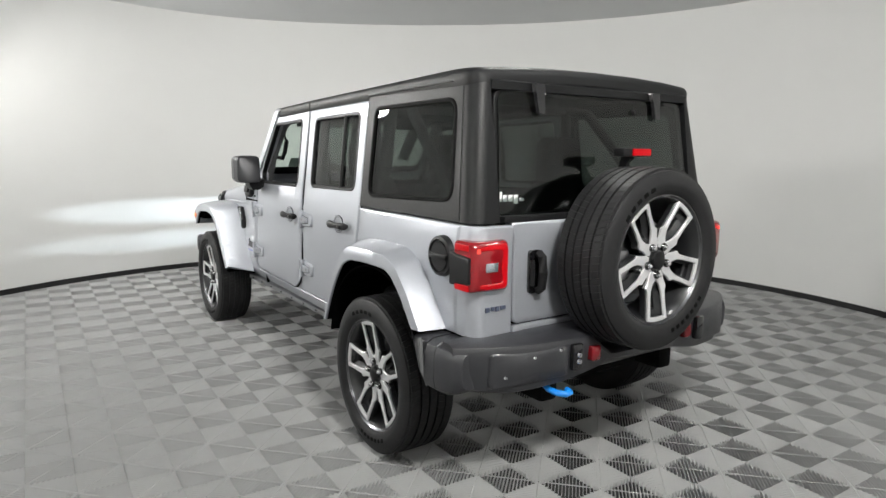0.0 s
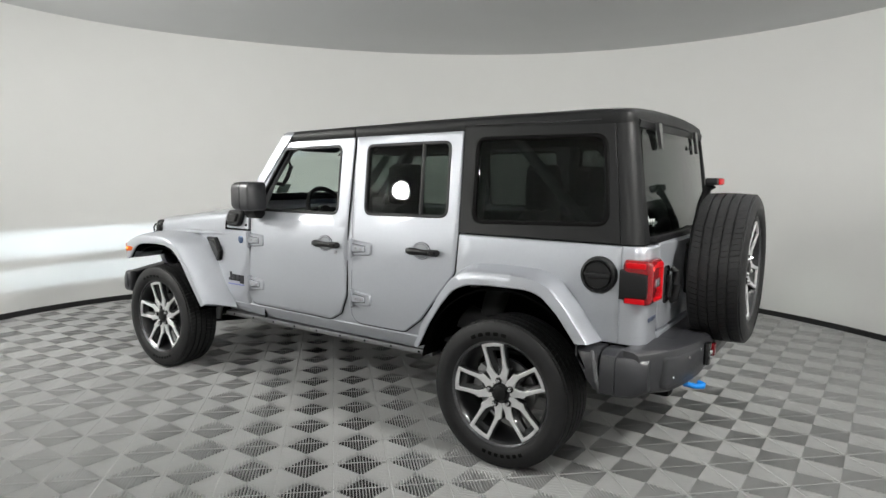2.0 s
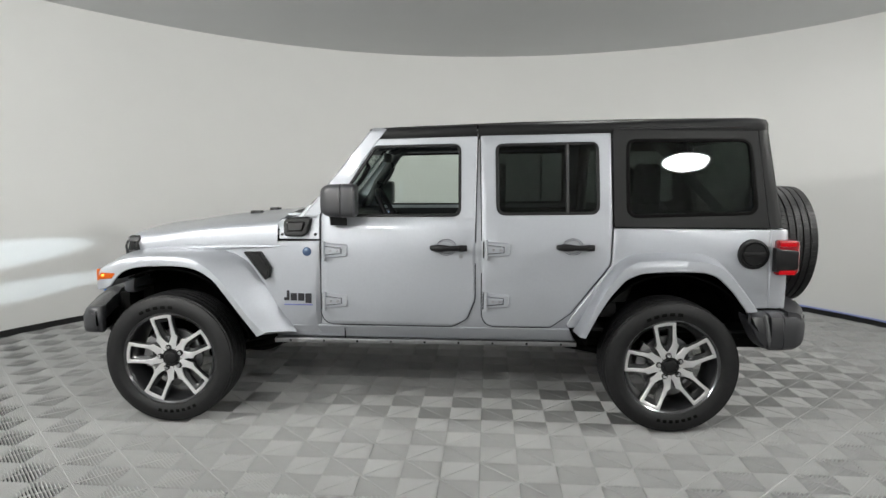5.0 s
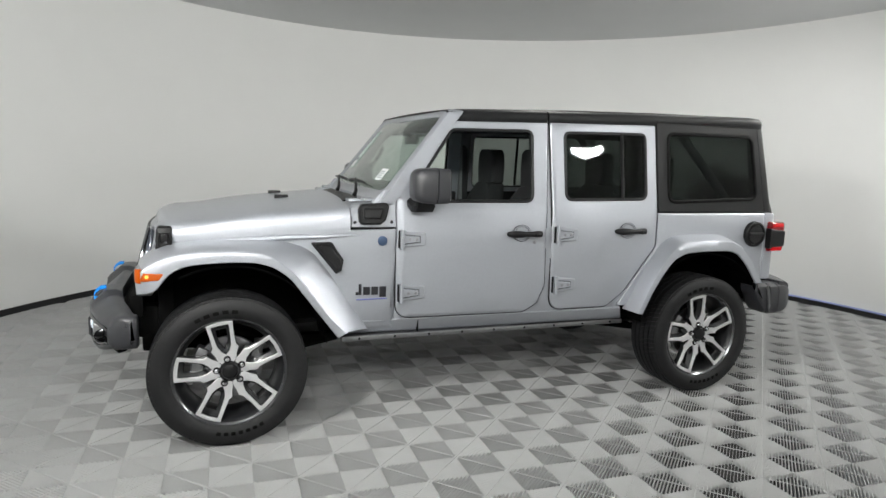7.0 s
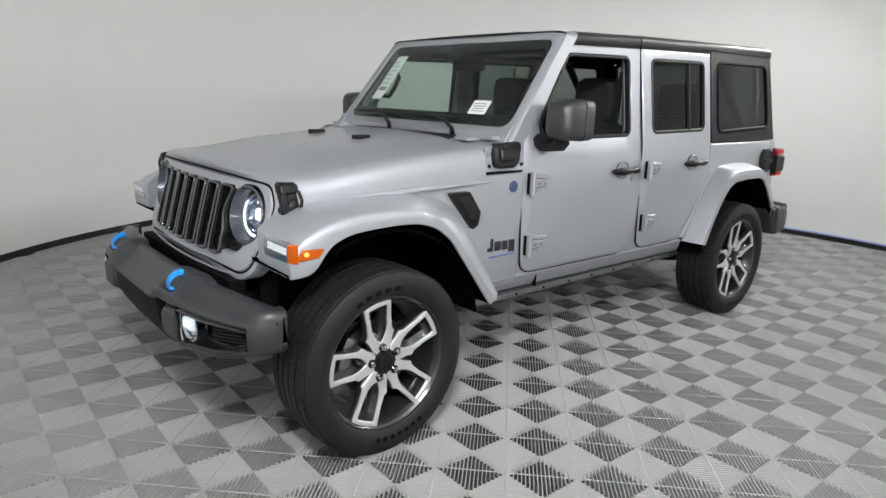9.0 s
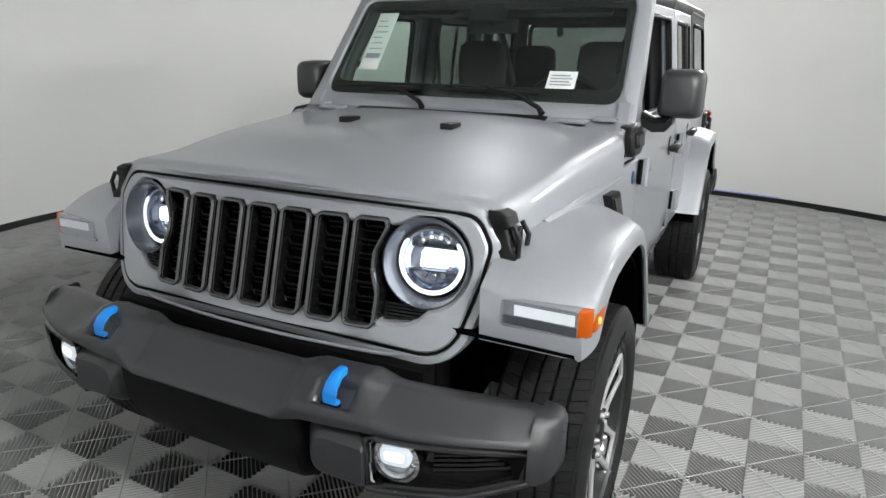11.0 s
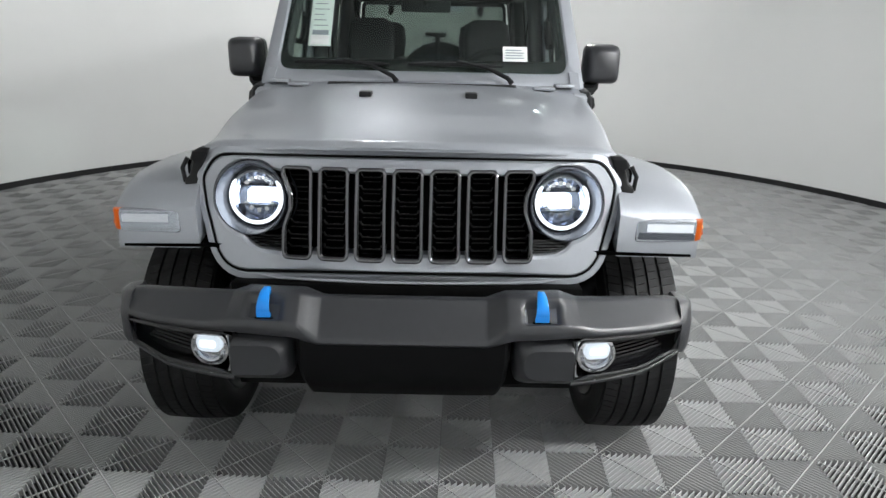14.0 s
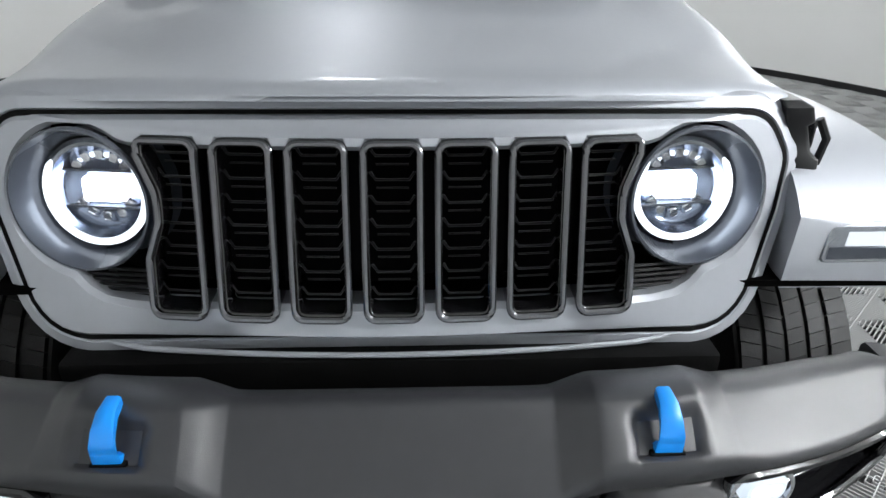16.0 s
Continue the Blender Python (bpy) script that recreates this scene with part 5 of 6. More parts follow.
for s in (1, -1):
    # inner pod block
    part("bumper_pod", flip(loft([[(x, y, z) for y, z in rounded([(0.322 + i, 0.494 + i, 0.045), (0.500 - i * 0.1, 0.494 + i, 0.012), (0.500 - i * 0.1, 0.650 - i, 0.012), (0.322 + i, 0.650 - i, 0.052)], 6)] for x, i in ((2.05, 0), (2.158, 0.0), (2.168, 0.004), (2.197, 0.026), (2.201, 0.031))]), s), BUMPER, fb, "", 22)
    # outer pod with the fog lamp
    pod = []
    for y in (0.480, 0.488, 0.56, 0.64, 0.72, 0.80, 0.832, 0.842, 0.850, 0.856):
        x = bump_x(y)
        z0, z1 = lerp(y, [0.5, 0.72, 0.88, 0.935], [0.508, 0.518, 0.566, 0.600]), lerp(y, [0.5, 0.88, 0.935], [0.662, 0.648, 0.645])
        cut = 0.045 if 0.485 < y < 0.845 else 0.0
        pod.append([(x - 0.11, y, z0), (x - 0.045, y, z0), (x - 0.014, y, z0 + 0.006), (x - 0.010, y, z0 + 0.014), (x - 0.014 - cut, y, z0 + 0.022), (x - 0.014 - cut, y, z1 - 0.018), (x - 0.008, y, z1 - 0.008), (x - 0.010, y, z1), (x - 0.11, y, z1)])
    op = part("fog_bezel", flip(loft(pod), s), GLOSS_BLACK, fb, "gloss black fog lamp bezel", 40)
    low = [(bump_x(y) - 0.008, y, lerp(y, [0.5, 0.72, 0.88, 0.935], [0.508, 0.518, 0.566, 0.600]) + 0.013) for y in np.linspace(0.498, 0.836, 14)]
    high = [(bump_x(y) - 0.004, y, lerp(y, [0.5, 0.88, 0.935], [0.662, 0.648, 0.645]) - 0.014) for y in np.linspace(0.842, 0.498, 14)]
    part("bezel_edge", flip(tube(low + high, 0.0085, 8, True), s), GLOSS_BLACK, op, "gloss black bezel frame")
    for k in range(7):
        y0, y1 = 0.635, 0.80 - 0.013 * k
        part("bezel_rib", flip(tube([(bump_x(y) - 0.052, y, 0.556 + 0.0125 * k + 0.10 * (y - 0.64)) for y in (y0, (y0 + y1) / 2, y1)], 0.0042, 5), s), BLACK_PLASTIC, op)
    at = Matrix.Translation((2.156, 0.566, 0.594)) @ pose(0, 0, 0, 0, 0, 8)
    fog = part("fog_lamp", flip(shift(lathe([(0.0, 0.004), (0.034, 0.003), (0.047, 0.002), (0.050, 0.012), (0.058, 0.010), (0.061, -0.03), (0.0, -0.03)], 40, "x"), at), s), CHROME, fb, "round LED fog lamp, lit")
    part("fog_light", flip(shift(loft([[(x, y, z) for y, z in rounded([(-0.036 + i, -0.012 + i, 0.022), (0.036 - i, -0.012 + i, 0.022), (0.040 - i, 0.038 - i, 0.026), (-0.040 + i, 0.038 - i, 0.026)], 6)] for x, i in ((0.0, 0), (0.014, 0), (0.020, 0.006))]), at), s), FOG_GLOW, fog, "glowing fog light lens")
    part("fog_core", flip(shift(loft([[(x, y, z) for y, z in rounded([(-0.024 + i, 0.004 + i, 0.010), (0.024 - i, 0.004 + i, 0.010), (0.026 - i, 0.028 - i, 0.010), (-0.026 + i, 0.028 - i, 0.010)], 4)] for x, i in ((0.016, 0), (0.021, 0), (0.023, 0.003))]), at), s), WHITE_GLOW, fog)
    part("fog_crescent", flip(shift(tube([(0.010, 0.041 * math.cos(radians(a)), 0.041 * math.sin(radians(a))) for a in range(200, 341, 10)], 0.006, 6), at), s), LAMP_GREY, fog)
    part("fog_trim", flip(tube([(2.172, 0.545, 0.661), (2.173, 0.520, 0.652), (2.174, 0.506, 0.630), (2.175, 0.503, 0.575), (2.175, 0.507, 0.530), (2.173, 0.522, 0.517), (2.168, 0.570, 0.515)], [0.003, 0.004, 0.005, 0.005, 0.005, 0.005, 0.003], 8), s), CHROME, op, "chrome trim round the fog lamp")
    # rounded end that closes the bumper, and the lip under the fog lamp
    end = []
    for y, xf, xb, z0, z1 in ((0.846, 2.066, 1.925, 0.545, 0.7085), (0.866, 2.056, 1.925, 0.540, 0.7075), (0.882, 2.040, 1.927, 0.545, 0.7050), (0.894, 2.018, 1.932, 0.556, 0.700), (0.902, 1.990, 1.940, 0.572, 0.690), (0.905, 1.968, 1.948, 0.590, 0.672)):
        c = 0.30 * (xf - xb)
        end.append([(xb, y, z0 + 0.012), (xb + 0.01, y, z0), (xf - 0.030, y, z0), (xf - 0.008, y, z0 + 0.010), (xf, y, z0 + 0.030), (xf, y, 0.650), (xf - 0.010, y, 0.662), (xf - 0.6 * c, y, z1 - 0.018), (xf - c, y, z1 - 0.004), (xf - c - 0.012, y, z1), (xb + 0.008, y, z1), (xb, y, z1 - 0.01)])
    part("bumper_end", flip(loft(end), s), BUMPER, fb, "", 40)
    lip = []
    for y in np.linspace(0.496, 0.850, 12):
        x, z0 = bump_x(y), lerp(y, [0.5, 0.72, 0.88, 0.935], [0.508, 0.518, 0.566, 0.600])
        lip.append([(x - 0.11, y, z0 + 0.010), (x - 0.10, y, z0 - 0.014), (x - 0.024, y, z0 - 0.016), (x - 0.008, y, z0 - 0.010), (x - 0.003, y, z0 + 0.001), (x - 0.008, y, z0 + 0.008), (x - 0.03, y, z0 + 0.010)])
    part("bumper_lip", flip(loft(lip), s), BUMPER, fb, "", 40)
    # tow hook
    nose = bump_x(0.398)
    part("hook_slot", flip(block(nose - 0.045, nose - 0.0195, 0.372, 0.424, 0.694, 0.7005, 0.002), s), CHASSIS, fb)
    part("tow_hook", flip(merged(
        loft([[(x, 0.399 + q * w, z + e) for q, e in ((-1, -0.007), (-0.7, -0.010), (0.7, -0.010), (1, -0.007), (1, 0.007), (0.7, 0.010), (-0.7, 0.010), (-1, 0.007))] for x, z, w in ((nose - 0.058, 0.696, 0.018), (nose - 0.038, 0.698, 0.020), (nose - 0.022, 0.708, 0.020), (nose - 0.021, 0.724, 0.0185), (nose - 0.032, 0.744, 0.016), (nose - 0.054, 0.760, 0.0135), (nose - 0.082, 0.763, 0.011))])), s), BLUE, fb, "bright blue painted tow hook", 50)
    part("bumper_bracket", flip(block(1.80, 2.06, 0.36, 0.46, 0.48, 0.66, 0.02), s), CHASSIS, fb)

# ---- rear bumper and lamps ----
def rear_bx(y):
    return -2.420 + 0.20 * (abs(y) / 0.935) ** 3.2


secs = []
for y in np.linspace(-0.925, 0.925, 60):
    x = rear_bx(y)
    mid = lerp(abs(y), [0, 0.20, 0.30, 0.9], [1, 1, 0, 0])
    zt, zb = lerp(abs(y), [0, 0.2, 0.32, 0.935], [0.628, 0.632, 0.735, 0.728]), lerp(abs(y), [0, 0.25, 0.45, 0.7, 0.935], [0.575, 0.572, 0.535, 0.515, 0.545])
    secs.append([(-2.15, y, zt + 0.012), (x + 0.03, y, zt + 0.008), (x + 0.008, y, zt - 0.004), (x, y, zt - 0.022), (x + 0.004, y, 0.5 * (zt + zb)), (x + 0.02, y, zb + 0.012), (x + 0.04, y, zb), (-2.15, y, zb)])
rb = part("rear_bumper", loft(secs), BUMPER, car, "grained grey-black rear bumper", 32)
part("bumper_step", block(-2.30, -2.10, -0.58, 0.58, 0.60, 0.745, 0.02), BUMPER, rb)
for s in (1, -1):
    def end_piece(rows):
        return flip(loft([[(x, y - i, z) for y, z in ((0.80 + i, z0), (0.920, z0), (0.942, z0 + 0.018), (0.950, z0 + 0.06), (0.948, z1 - 0.05), (0.936, z1 - 0.020), (0.905, z1 - 0.003), (0.86, z1), (0.80 + i, z1))] for x, z0, z1, i in rows]), s)
    part("bumper_skirt", end_piece(((-1.922, 0.690, 0.726, 0.016), (-1.935, 0.655, 0.727, 0.008), (-1.985, 0.560, 0.727, 0.006), (-2.020, 0.522, 0.727, 0.006), (-2.038, 0.520, 0.727, 0.008))), BUMPER, rb, "", 34)
    part("skirt_edge", flip(tube([(-2.010, 0.946, 0.722), (-2.026, 0.951, 0.66), (-2.040, 0.950, 0.58), (-2.050, 0.934, 0.520)], [0.008, 0.010, 0.010, 0.007], 8), s), ROLL_PAD, rb, "satin grey edge of the skirt")
    part("bumper_end", end_piece(((-2.046, 0.516, 0.722, 0.012), (-2.052, 0.512, 0.726, 0.0), (-2.118, 0.512, 0.727, 0.0), (-2.122, 0.514, 0.724, 0.004), (-2.126, 0.512, 0.727, 0.0), (-2.19, 0.518, 0.726, 0.004), (-2.232, 0.532, 0.722, 0.018), (-2.258, 0.552, 0.712, 0.045))), BUMPER, rb, "", 34)
    part("plate_pad", flip(panel(rounded([(0.46, 0.580, 0.015), (0.80, 0.545, 0.03), (0.80, 0.700, 0.02), (0.46, 0.712, 0.015)], 4), lambda y, z, d: (rear_bx(y) - 0.008 + d, y, z), (), 0.02, 0.006, 0.06), s), BUMPER, rb, "flat bumper pad", 40)
    refl = part("rear_reflector", flip(loft([[(x, y, z) for y, z in rounded([(0.292 + i, 0.625 + i, 0.01), (0.345 - i, 0.625 + i, 0.01), (0.345 - i, 0.690 - i, 0.01), (0.292 + i, 0.690 - i, 0.01)], 3)] for x, i in ((-2.40, 0), (-2.430, 0), (-2.434, 0.004))]), s), DARK_RED, rb, "dark red rear reflector")
    if s > 0:
        part("tow_hook", flip(tube([(-2.30, 0.50, 0.525), (-2.335, 0.502, 0.505), (-2.385, 0.497, 0.502), (-2.415, 0.475, 0.502), (-2.412, 0.450, 0.503), (-2.385, 0.440, 0.505)], 0.014, 10), s), BLUE, rb, "bright blue painted tow hook")
    part("hook_recess", flip(block(-2.430, -2.40, 0.395, 0.45, 0.60, 0.715, 0.01), s), GLOSS_BLACK, rb)
    for yy, zz in ((0.62, 0.675), (0.50, 0.695), (0.74, 0.60)) if s > 0 else ():
        part("bolt", flip(shift(lathe([(0, 0.005), (0.006, 0.005), (0.009, 0)], 10, "x"), Matrix.Translation((rear_bx(yy) - 0.008, yy, zz)) @ Matrix.Diagonal((-1, 1, 1, 1))), s), CHROME, rb)
    for zz in (0.640, 0.668) if s > 0 else ():
        part("bolt", flip(shift(lathe([(0, 0.008), (0.010, 0.007), (0.013, 0)], 12, "x"), Matrix.Translation((-2.431, 0.422, zz)) @ Matrix.Diagonal((-1, 1, 1, 1))), s), CHROME, rb)
    # tail lamp
    tl = part("tail_lamp", flip(loft([[(x, y, z) for y, z in rounded([(0.648 + i, 0.935 + i, 0.025), (0.845 - i, 0.940 + i, 0.02), (0.845 - i, 1.146 - i, 0.02), (0.648 + i, 1.150 - i, 0.025)], 4)] for x, i in ((-2.105, 0.010), (-2.115, 0.0), (-2.214, 0.0), (-2.230, 0.006), (-2.240, 0.018))]), s), RED_LENS, car, "square red tail lamp, lit", 40)
    ring_o = rounded([(0.662, 0.948, 0.025), (0.832, 0.952, 0.025), (0.832, 1.134, 0.025), (0.662, 1.137, 0.025)], 4)
    ring_i = rounded([(0.688, 0.975, 0.015), (0.808, 0.975, 0.015), (0.798, 1.042, 0.03), (0.808, 1.110, 0.015), (0.688, 1.110, 0.015), (0.698, 1.042, 0.03)], 4)
    part("light_ring", flip(panel(ring_o, lambda y, z, d: (-2.244 + d + 0.6 * max(0.0, y - 0.79) ** 1.2, y, z), [ring_i], 0.012, 0.006, 0.3), s), RED_GLOW, tl, "glowing red light guide")
    part("reverse_lamp", flip(block(-2.245, -2.228, 0.716, 0.780, 1.022, 1.060, 0.004), s), LAMP_GREY, tl, "clear reversing lamp")
    part("bright_spot", flip(block(-2.242, -2.232, 0.806, 0.824, 1.102, 1.122, 0.004), s), HOT_RED, tl)
    part("lamp_shroud", flip(loft([[(x, y, z) for y, z in rounded([(0.80, 0.972 - i, 0.01), (0.856, 0.972 - i, 0.01), (0.856, 1.088 + i, 0.01), (0.80, 1.088 + i, 0.01)], 3)] for x, i in ((-2.094, 0.012), (-2.110, 0.012), (-2.125, 0.004), (-2.205, 0.0), (-2.222, -0.004))]), s), BLACK_PLASTIC, tl, "black lamp side shroud")
    for z in (1.122, 0.957):
        part("side_light", flip(block(-2.212, -2.120, 0.838, 0.850, z - 0.013, z + 0.013, 0.005), s), RED_GLOW, tl)

# ---- wheels ----
def tyre_profile(r, w):
    q = w / 2
    return [(0.276, -q * 0.78), (0.285, -q * 0.93), (0.308, -q * 1.02), (0.335, -q * 1.045), (0.365, -q * 1.0), (0.382, -q * 0.93), (r - 0.014, -q * 0.84), (r - 0.012, -q * 0.5), (r - 0.011, 0), (r - 0.012, q * 0.5), (r - 0.014, q * 0.84), (0.382, q * 0.93),
            (0.365, q * 1.0), (0.335, q * 1.045), (0.318, q * 1.045), (0.314, q * 1.03), (0.305, q * 1.02), (0.285, q * 0.93), (0.276, q * 0.78), (0.262, 0)]


TYRE_R, TYRE_W = 0.397, 0.262


def tread_mesh():
    bm = bmesh.new()
    n = 84
    for lane, (y0, y1) in enumerate(((-0.113, -0.072), (-0.062, -0.027), (-0.018, 0.018), (0.027, 0.062), (0.072, 0.113))):
        edge = abs(lane - 2) == 2
        for k in range(n):
            a0, a1 = 2 * math.pi * (k + 0.03 + 0.3 * (lane % 2)) / n, 2 * math.pi * (k + (0.96 if edge else 0.985) + 0.3 * (lane % 2)) / n
            skew = 0.012 * (1 if lane < 2 else -1)
            v = []
            for a, y, sk in ((a0, y0, -skew), (a1, y0, -skew), (a1, y1, skew), (a0, y1, skew)):
                for r in (TYRE_R - 0.018, TYRE_R - (0.004 * (abs(y) - 0.03) / 0.08 if abs(y) > 0.03 else 0)):
                    b = a + sk
                    v.append(bm.verts.new((r * math.sin(b), y * (1.02 if edge and r < TYRE_R - 0.01 else 1), r * math.cos(b))))
            for q in ((1, 3, 5, 7), (0, 1, 7, 6), (2, 3, 1, 0), (4, 5, 3, 2), (6, 7, 5, 4)):
                bm.faces.new([v[i] for i in q])
    return finish(bm, 30)


leg = [(0.026, 0.036), (0.043, 0.060), (0.050, 0.085), (0.061, 0.106), (0.0645, 0.113), (0.055, 0.129), (0.056, 0.185), (0.062, 0.2460), (0.031, 0.2525)]
SPOKE = [(-u, v) for u, v in leg] + [(0.0, 0.2545)] + leg[::-1]
gap = [(0.017, 0.100), (0.029, 0.123), (0.033, 0.138), (0.035, 0.152), (0.0415, 0.228), (0.039, 0.2345)]
POCKET = [(0.0, 0.082)] + [(-u, v) for u, v in gap] + [(0.0, 0.2365)] + gap[::-1]


def face_y(r):
    """How far out the wheel's face lies at the radius r."""
    return lerp(r, [0.0, 0.06, 0.12, 0.25, 0.26], [0.088, 0.090, 0.094, 0.112, 0.112])


def make_wheel(lettering=True):
    w = empty("wheel", car)
    tyre = part("tyre", lathe(tyre_profile(TYRE_R, TYRE_W), 72), RUBBER, w, "black road tyre", 40)
    part("tread", tread_mesh(), RUBBER, w)
    part("rim", lathe([(0.2777, -0.10), (0.2862, -0.118), (0.2777, -0.125), (0.2544, -0.10), (0.2353, -0.06), (0.2396, 0.05), (0.2586, 0.088), (0.2650, 0.105), (0.2777, 0.117), (0.2883, 0.116), (0.2820, 0.10)], 64), RIM_DARK, w, "dark grey alloy rim", 40)
    part("rim_lip", lathe([(0.2692, 0.110), (0.2777, 0.1195), (0.2841, 0.1195), (0.2862, 0.115), (0.2714, 0.104)], 64), DARK_CHROME, w)
    sp_face, sp_back = None, None
    for k in range(5):
        a = 2 * math.pi * k / 5
        if sp_face is None:
            def at(u, v, d):
                return (u, face_y(math.hypot(u, v)) - d, v)
            sp_face = finish(panel(SPOKE, at, [POCKET], 0.010, 0.0022, 0.05), 30)
            sp_face.materials.append(MACHINED)
            def deep(u, v, d):
                return (u, face_y(math.hypot(u, v)) - 0.012 - d - (0.022 if math.hypot(u, v) > 0.12 and abs(u) < 0.045 else 0), v)
            wide = [(u * 1.04, v) for u, v in SPOKE]
            sp_back = finish(panel(wide, deep, [[(u * 0.62, 0.165 + (v - 0.165) * 0.62) for u, v in POCKET]], 0.030, 0.004, 0.04), 40)
            sp_back.materials.append(RIM_DARK)
        f = part("spoke", sp_face, MACHINED, w, "machined silver twin spoke")
        b = part("spoke_body", sp_back, RIM_DARK, w)
        f.matrix_basis = b.matrix_basis = pose(0, 0, 0, 0, math.degrees(a), 0) @ Matrix.Diagonal((1.06, 1, 1.06, 1))
        part("nut_seat", shift(lathe([(0, 0.1005), (0.015, 0.1005), (0.018, 0.097), (0.018, 0.07)], 16), Matrix.Translation((0.066 * math.sin(a), 0, 0.066 * math.cos(a)))), GLOSS_BLACK, w)
        nut = part("lug_nut", shift(lathe([(0, 0.104), (0.007, 0.103), (0.011, 0.096), (0.011, 0.07)], 12), Matrix.Translation((0.066 * math.sin(a), 0.010, 0.066 * math.cos(a)))), CHROME, w)
    part("hub_cap", lathe([(0, 0.108), (0.028, 0.108), (0.037, 0.104), (0.042, 0.094), (0.043, 0.06)], 32), BLACK_PLASTIC, w, "black hub cap")
    part("hub_plate", lathe([(0, 0.0905), (0.05, 0.0905), (0.085, 0.086), (0.088, 0.06), (0, 0.05)], 40), RIM_DARK, w)
    part("brake_disc", lathe([(0.06, 0.02), (0.165, 0.02), (0.165, -0.005), (0.06, -0.005)], 48), STEEL, w)
    part("brake_caliper", merged(*[shift(block(-0.045, 0.045, -0.03, 0.05, -0.03, 0.03, 0.012), pose(0, 0, 0, 0, g, 0) @ Matrix.Translation((0, 0, 0.16))) for g in (52, 70, 88)]), STEEL, w)
    # raised lettering, shown as plain raised bars
    for start, count, r in ((-16, 5, 0.322), (158, 7, 0.322)):
        for k in range(count):
            g = radians(start + 8.2 * k) if count == 5 else radians(start + 6.5 * k)
            part("sidewall_lettering", shift(block(-0.015 if count == 5 else -0.011, 0.015 if count == 5 else 0.011, 0.1345, 0.1385, -0.010, 0.010, 0.002, 1), pose(r * math.sin(g), 0, r * math.cos(g), 0, math.degrees(g), 0)), CHASSIS, w)
    return w


wheel = make_wheel()
ZW = 0.396
wheel.matrix_basis = pose(1.504, 0.80, ZW, 0, 11, 0)
tagged(wheel, "alloy wheel with machined twin spokes and black tyre")
for m in (pose(-1.504, 0.80, ZW, 0, 10, 0), pose(1.504, -0.80, ZW, 0, 20, 180), pose(-1.504, -0.80, ZW, 0, 40, 180), pose(-2.425, 0.062, 1.053, 0, 36, 90)):
    copy_thing(wheel, m)

# ---- spare wheel carrier and high brake light ----
carrier = part("spare_carrier", merged(tube([(-2.22, 0.03, 1.05), (-2.45, 0.05, 1.05)], [0.16, 0.07], 20), block(-2.29, -2.215, -0.55, 0.16, 0.90, 0.98, 0.02), block(-2.29, -2.215, -0.55, 0.16, 1.12, 1.18, 0.02)), CHASSIS, car, "black spare wheel carrier")
part("lamp_stalk", tube([(-2.24, 0.03, 1.20), (-2.26, 0.032, 1.38), (-2.29, 0.033, 1.47), (-2.31, 0.033, 1.495)], [0.03, 0.022, 0.022, 0.03], 8), BLACK_PLASTIC, carrier)
brake = part("high_brake_lamp", block(-2.350, -2.29, -0.075, 0.110, 1.490, 1.528, 0.008), BLACK_PLASTIC, carrier, "black high brake lamp housing")
part("brake_lens", block(-2.356, -2.345, -0.065, 0.055, 1.494, 1.524, 0.004), RED_GLOW, carrier, "lit red high brake light")

# ---- cabin ----
def seat(x, y):
    st = empty("seat", car, pose(x, y, 0))
    tagged(st, "black cloth car seat with headrest")
    w, lean = 0.25, 0.22
    part("seat_cushion", loft([[(a, b, c) for b, c in rounded([(-w, 0.62, 0.04), (w, 0.62, 0.04), (w, 0.62 + h, 0.06), (-w, 0.62 + h, 0.06)], 4)] for a, h in ((-0.22, 0.10), (-0.1, 0.13), (0.15, 0.16), (0.26, 0.15), (0.30, 0.08))]), CLOTH, st)
    part("seat_back", loft([[(-0.22 - t * lean + dx, b, 0.72 + t * 0.62) for dx, b in rounded([(-0.07, -wd, 0.04), (0.07, -wd, 0.06), (0.05, 0, 0.0), (0.07, wd, 0.06), (-0.07, wd, 0.04)], 4)] for t, wd in ((0, 0.23), (0.2, 0.255), (0.6, 0.25), (0.85, 0.21), (0.97, 0.15), (1.0, 0.09))]), CLOTH, st)
    part("headrest", shift(loft([[(dx, b, z) for dx, b in rounded([(-0.055, -wd, 0.03), (0.055, -wd, 0.04), (0.055, wd, 0.04), (-0.055, wd, 0.03)], 4)] for z, wd in ((1.325, 0.10), (1.345, 0.140), (1.46, 0.150), (1.56, 0.138), (1.590, 0.09))]), Matrix.Translation((-0.445, 0, 0.0))), CLOTH, st)
    for q in (-0.05, 0.05):
        part("headrest_post", tube([(-0.43, q, 1.28), (-0.44, q, 1.40)], 0.008, 6), STEEL, st)


for x, y in ((-0.04, 0.37), (-0.04, -0.37), (-1.02, 0.36), (-1.02, -0.36)):
    seat(x, y)
part("dashboard", loft([[(0.36, y, 0.92), (0.30, y, 1.00), (0.31, y, 1.12), (0.36, y, 1.225), (0.45, y, 1.255), (0.60, y, 1.252), (0.66, y, 1.20), (0.62, y, 0.92)] for y in (-0.735, -0.5, -0.2, 0.2, 0.5, 0.735)]), TRIM, car, "dark dashboard")
part("dash_hood", loft([[(0.27, y, 1.22), (0.27, y, 1.272 - 0.4 * (y - 0.37) ** 2), (0.40, y, 1.275 - 0.4 * (y - 0.37) ** 2), (0.44, y, 1.24)] for y in (0.19, 0.28, 0.37, 0.46, 0.55)]), TRIM, car)
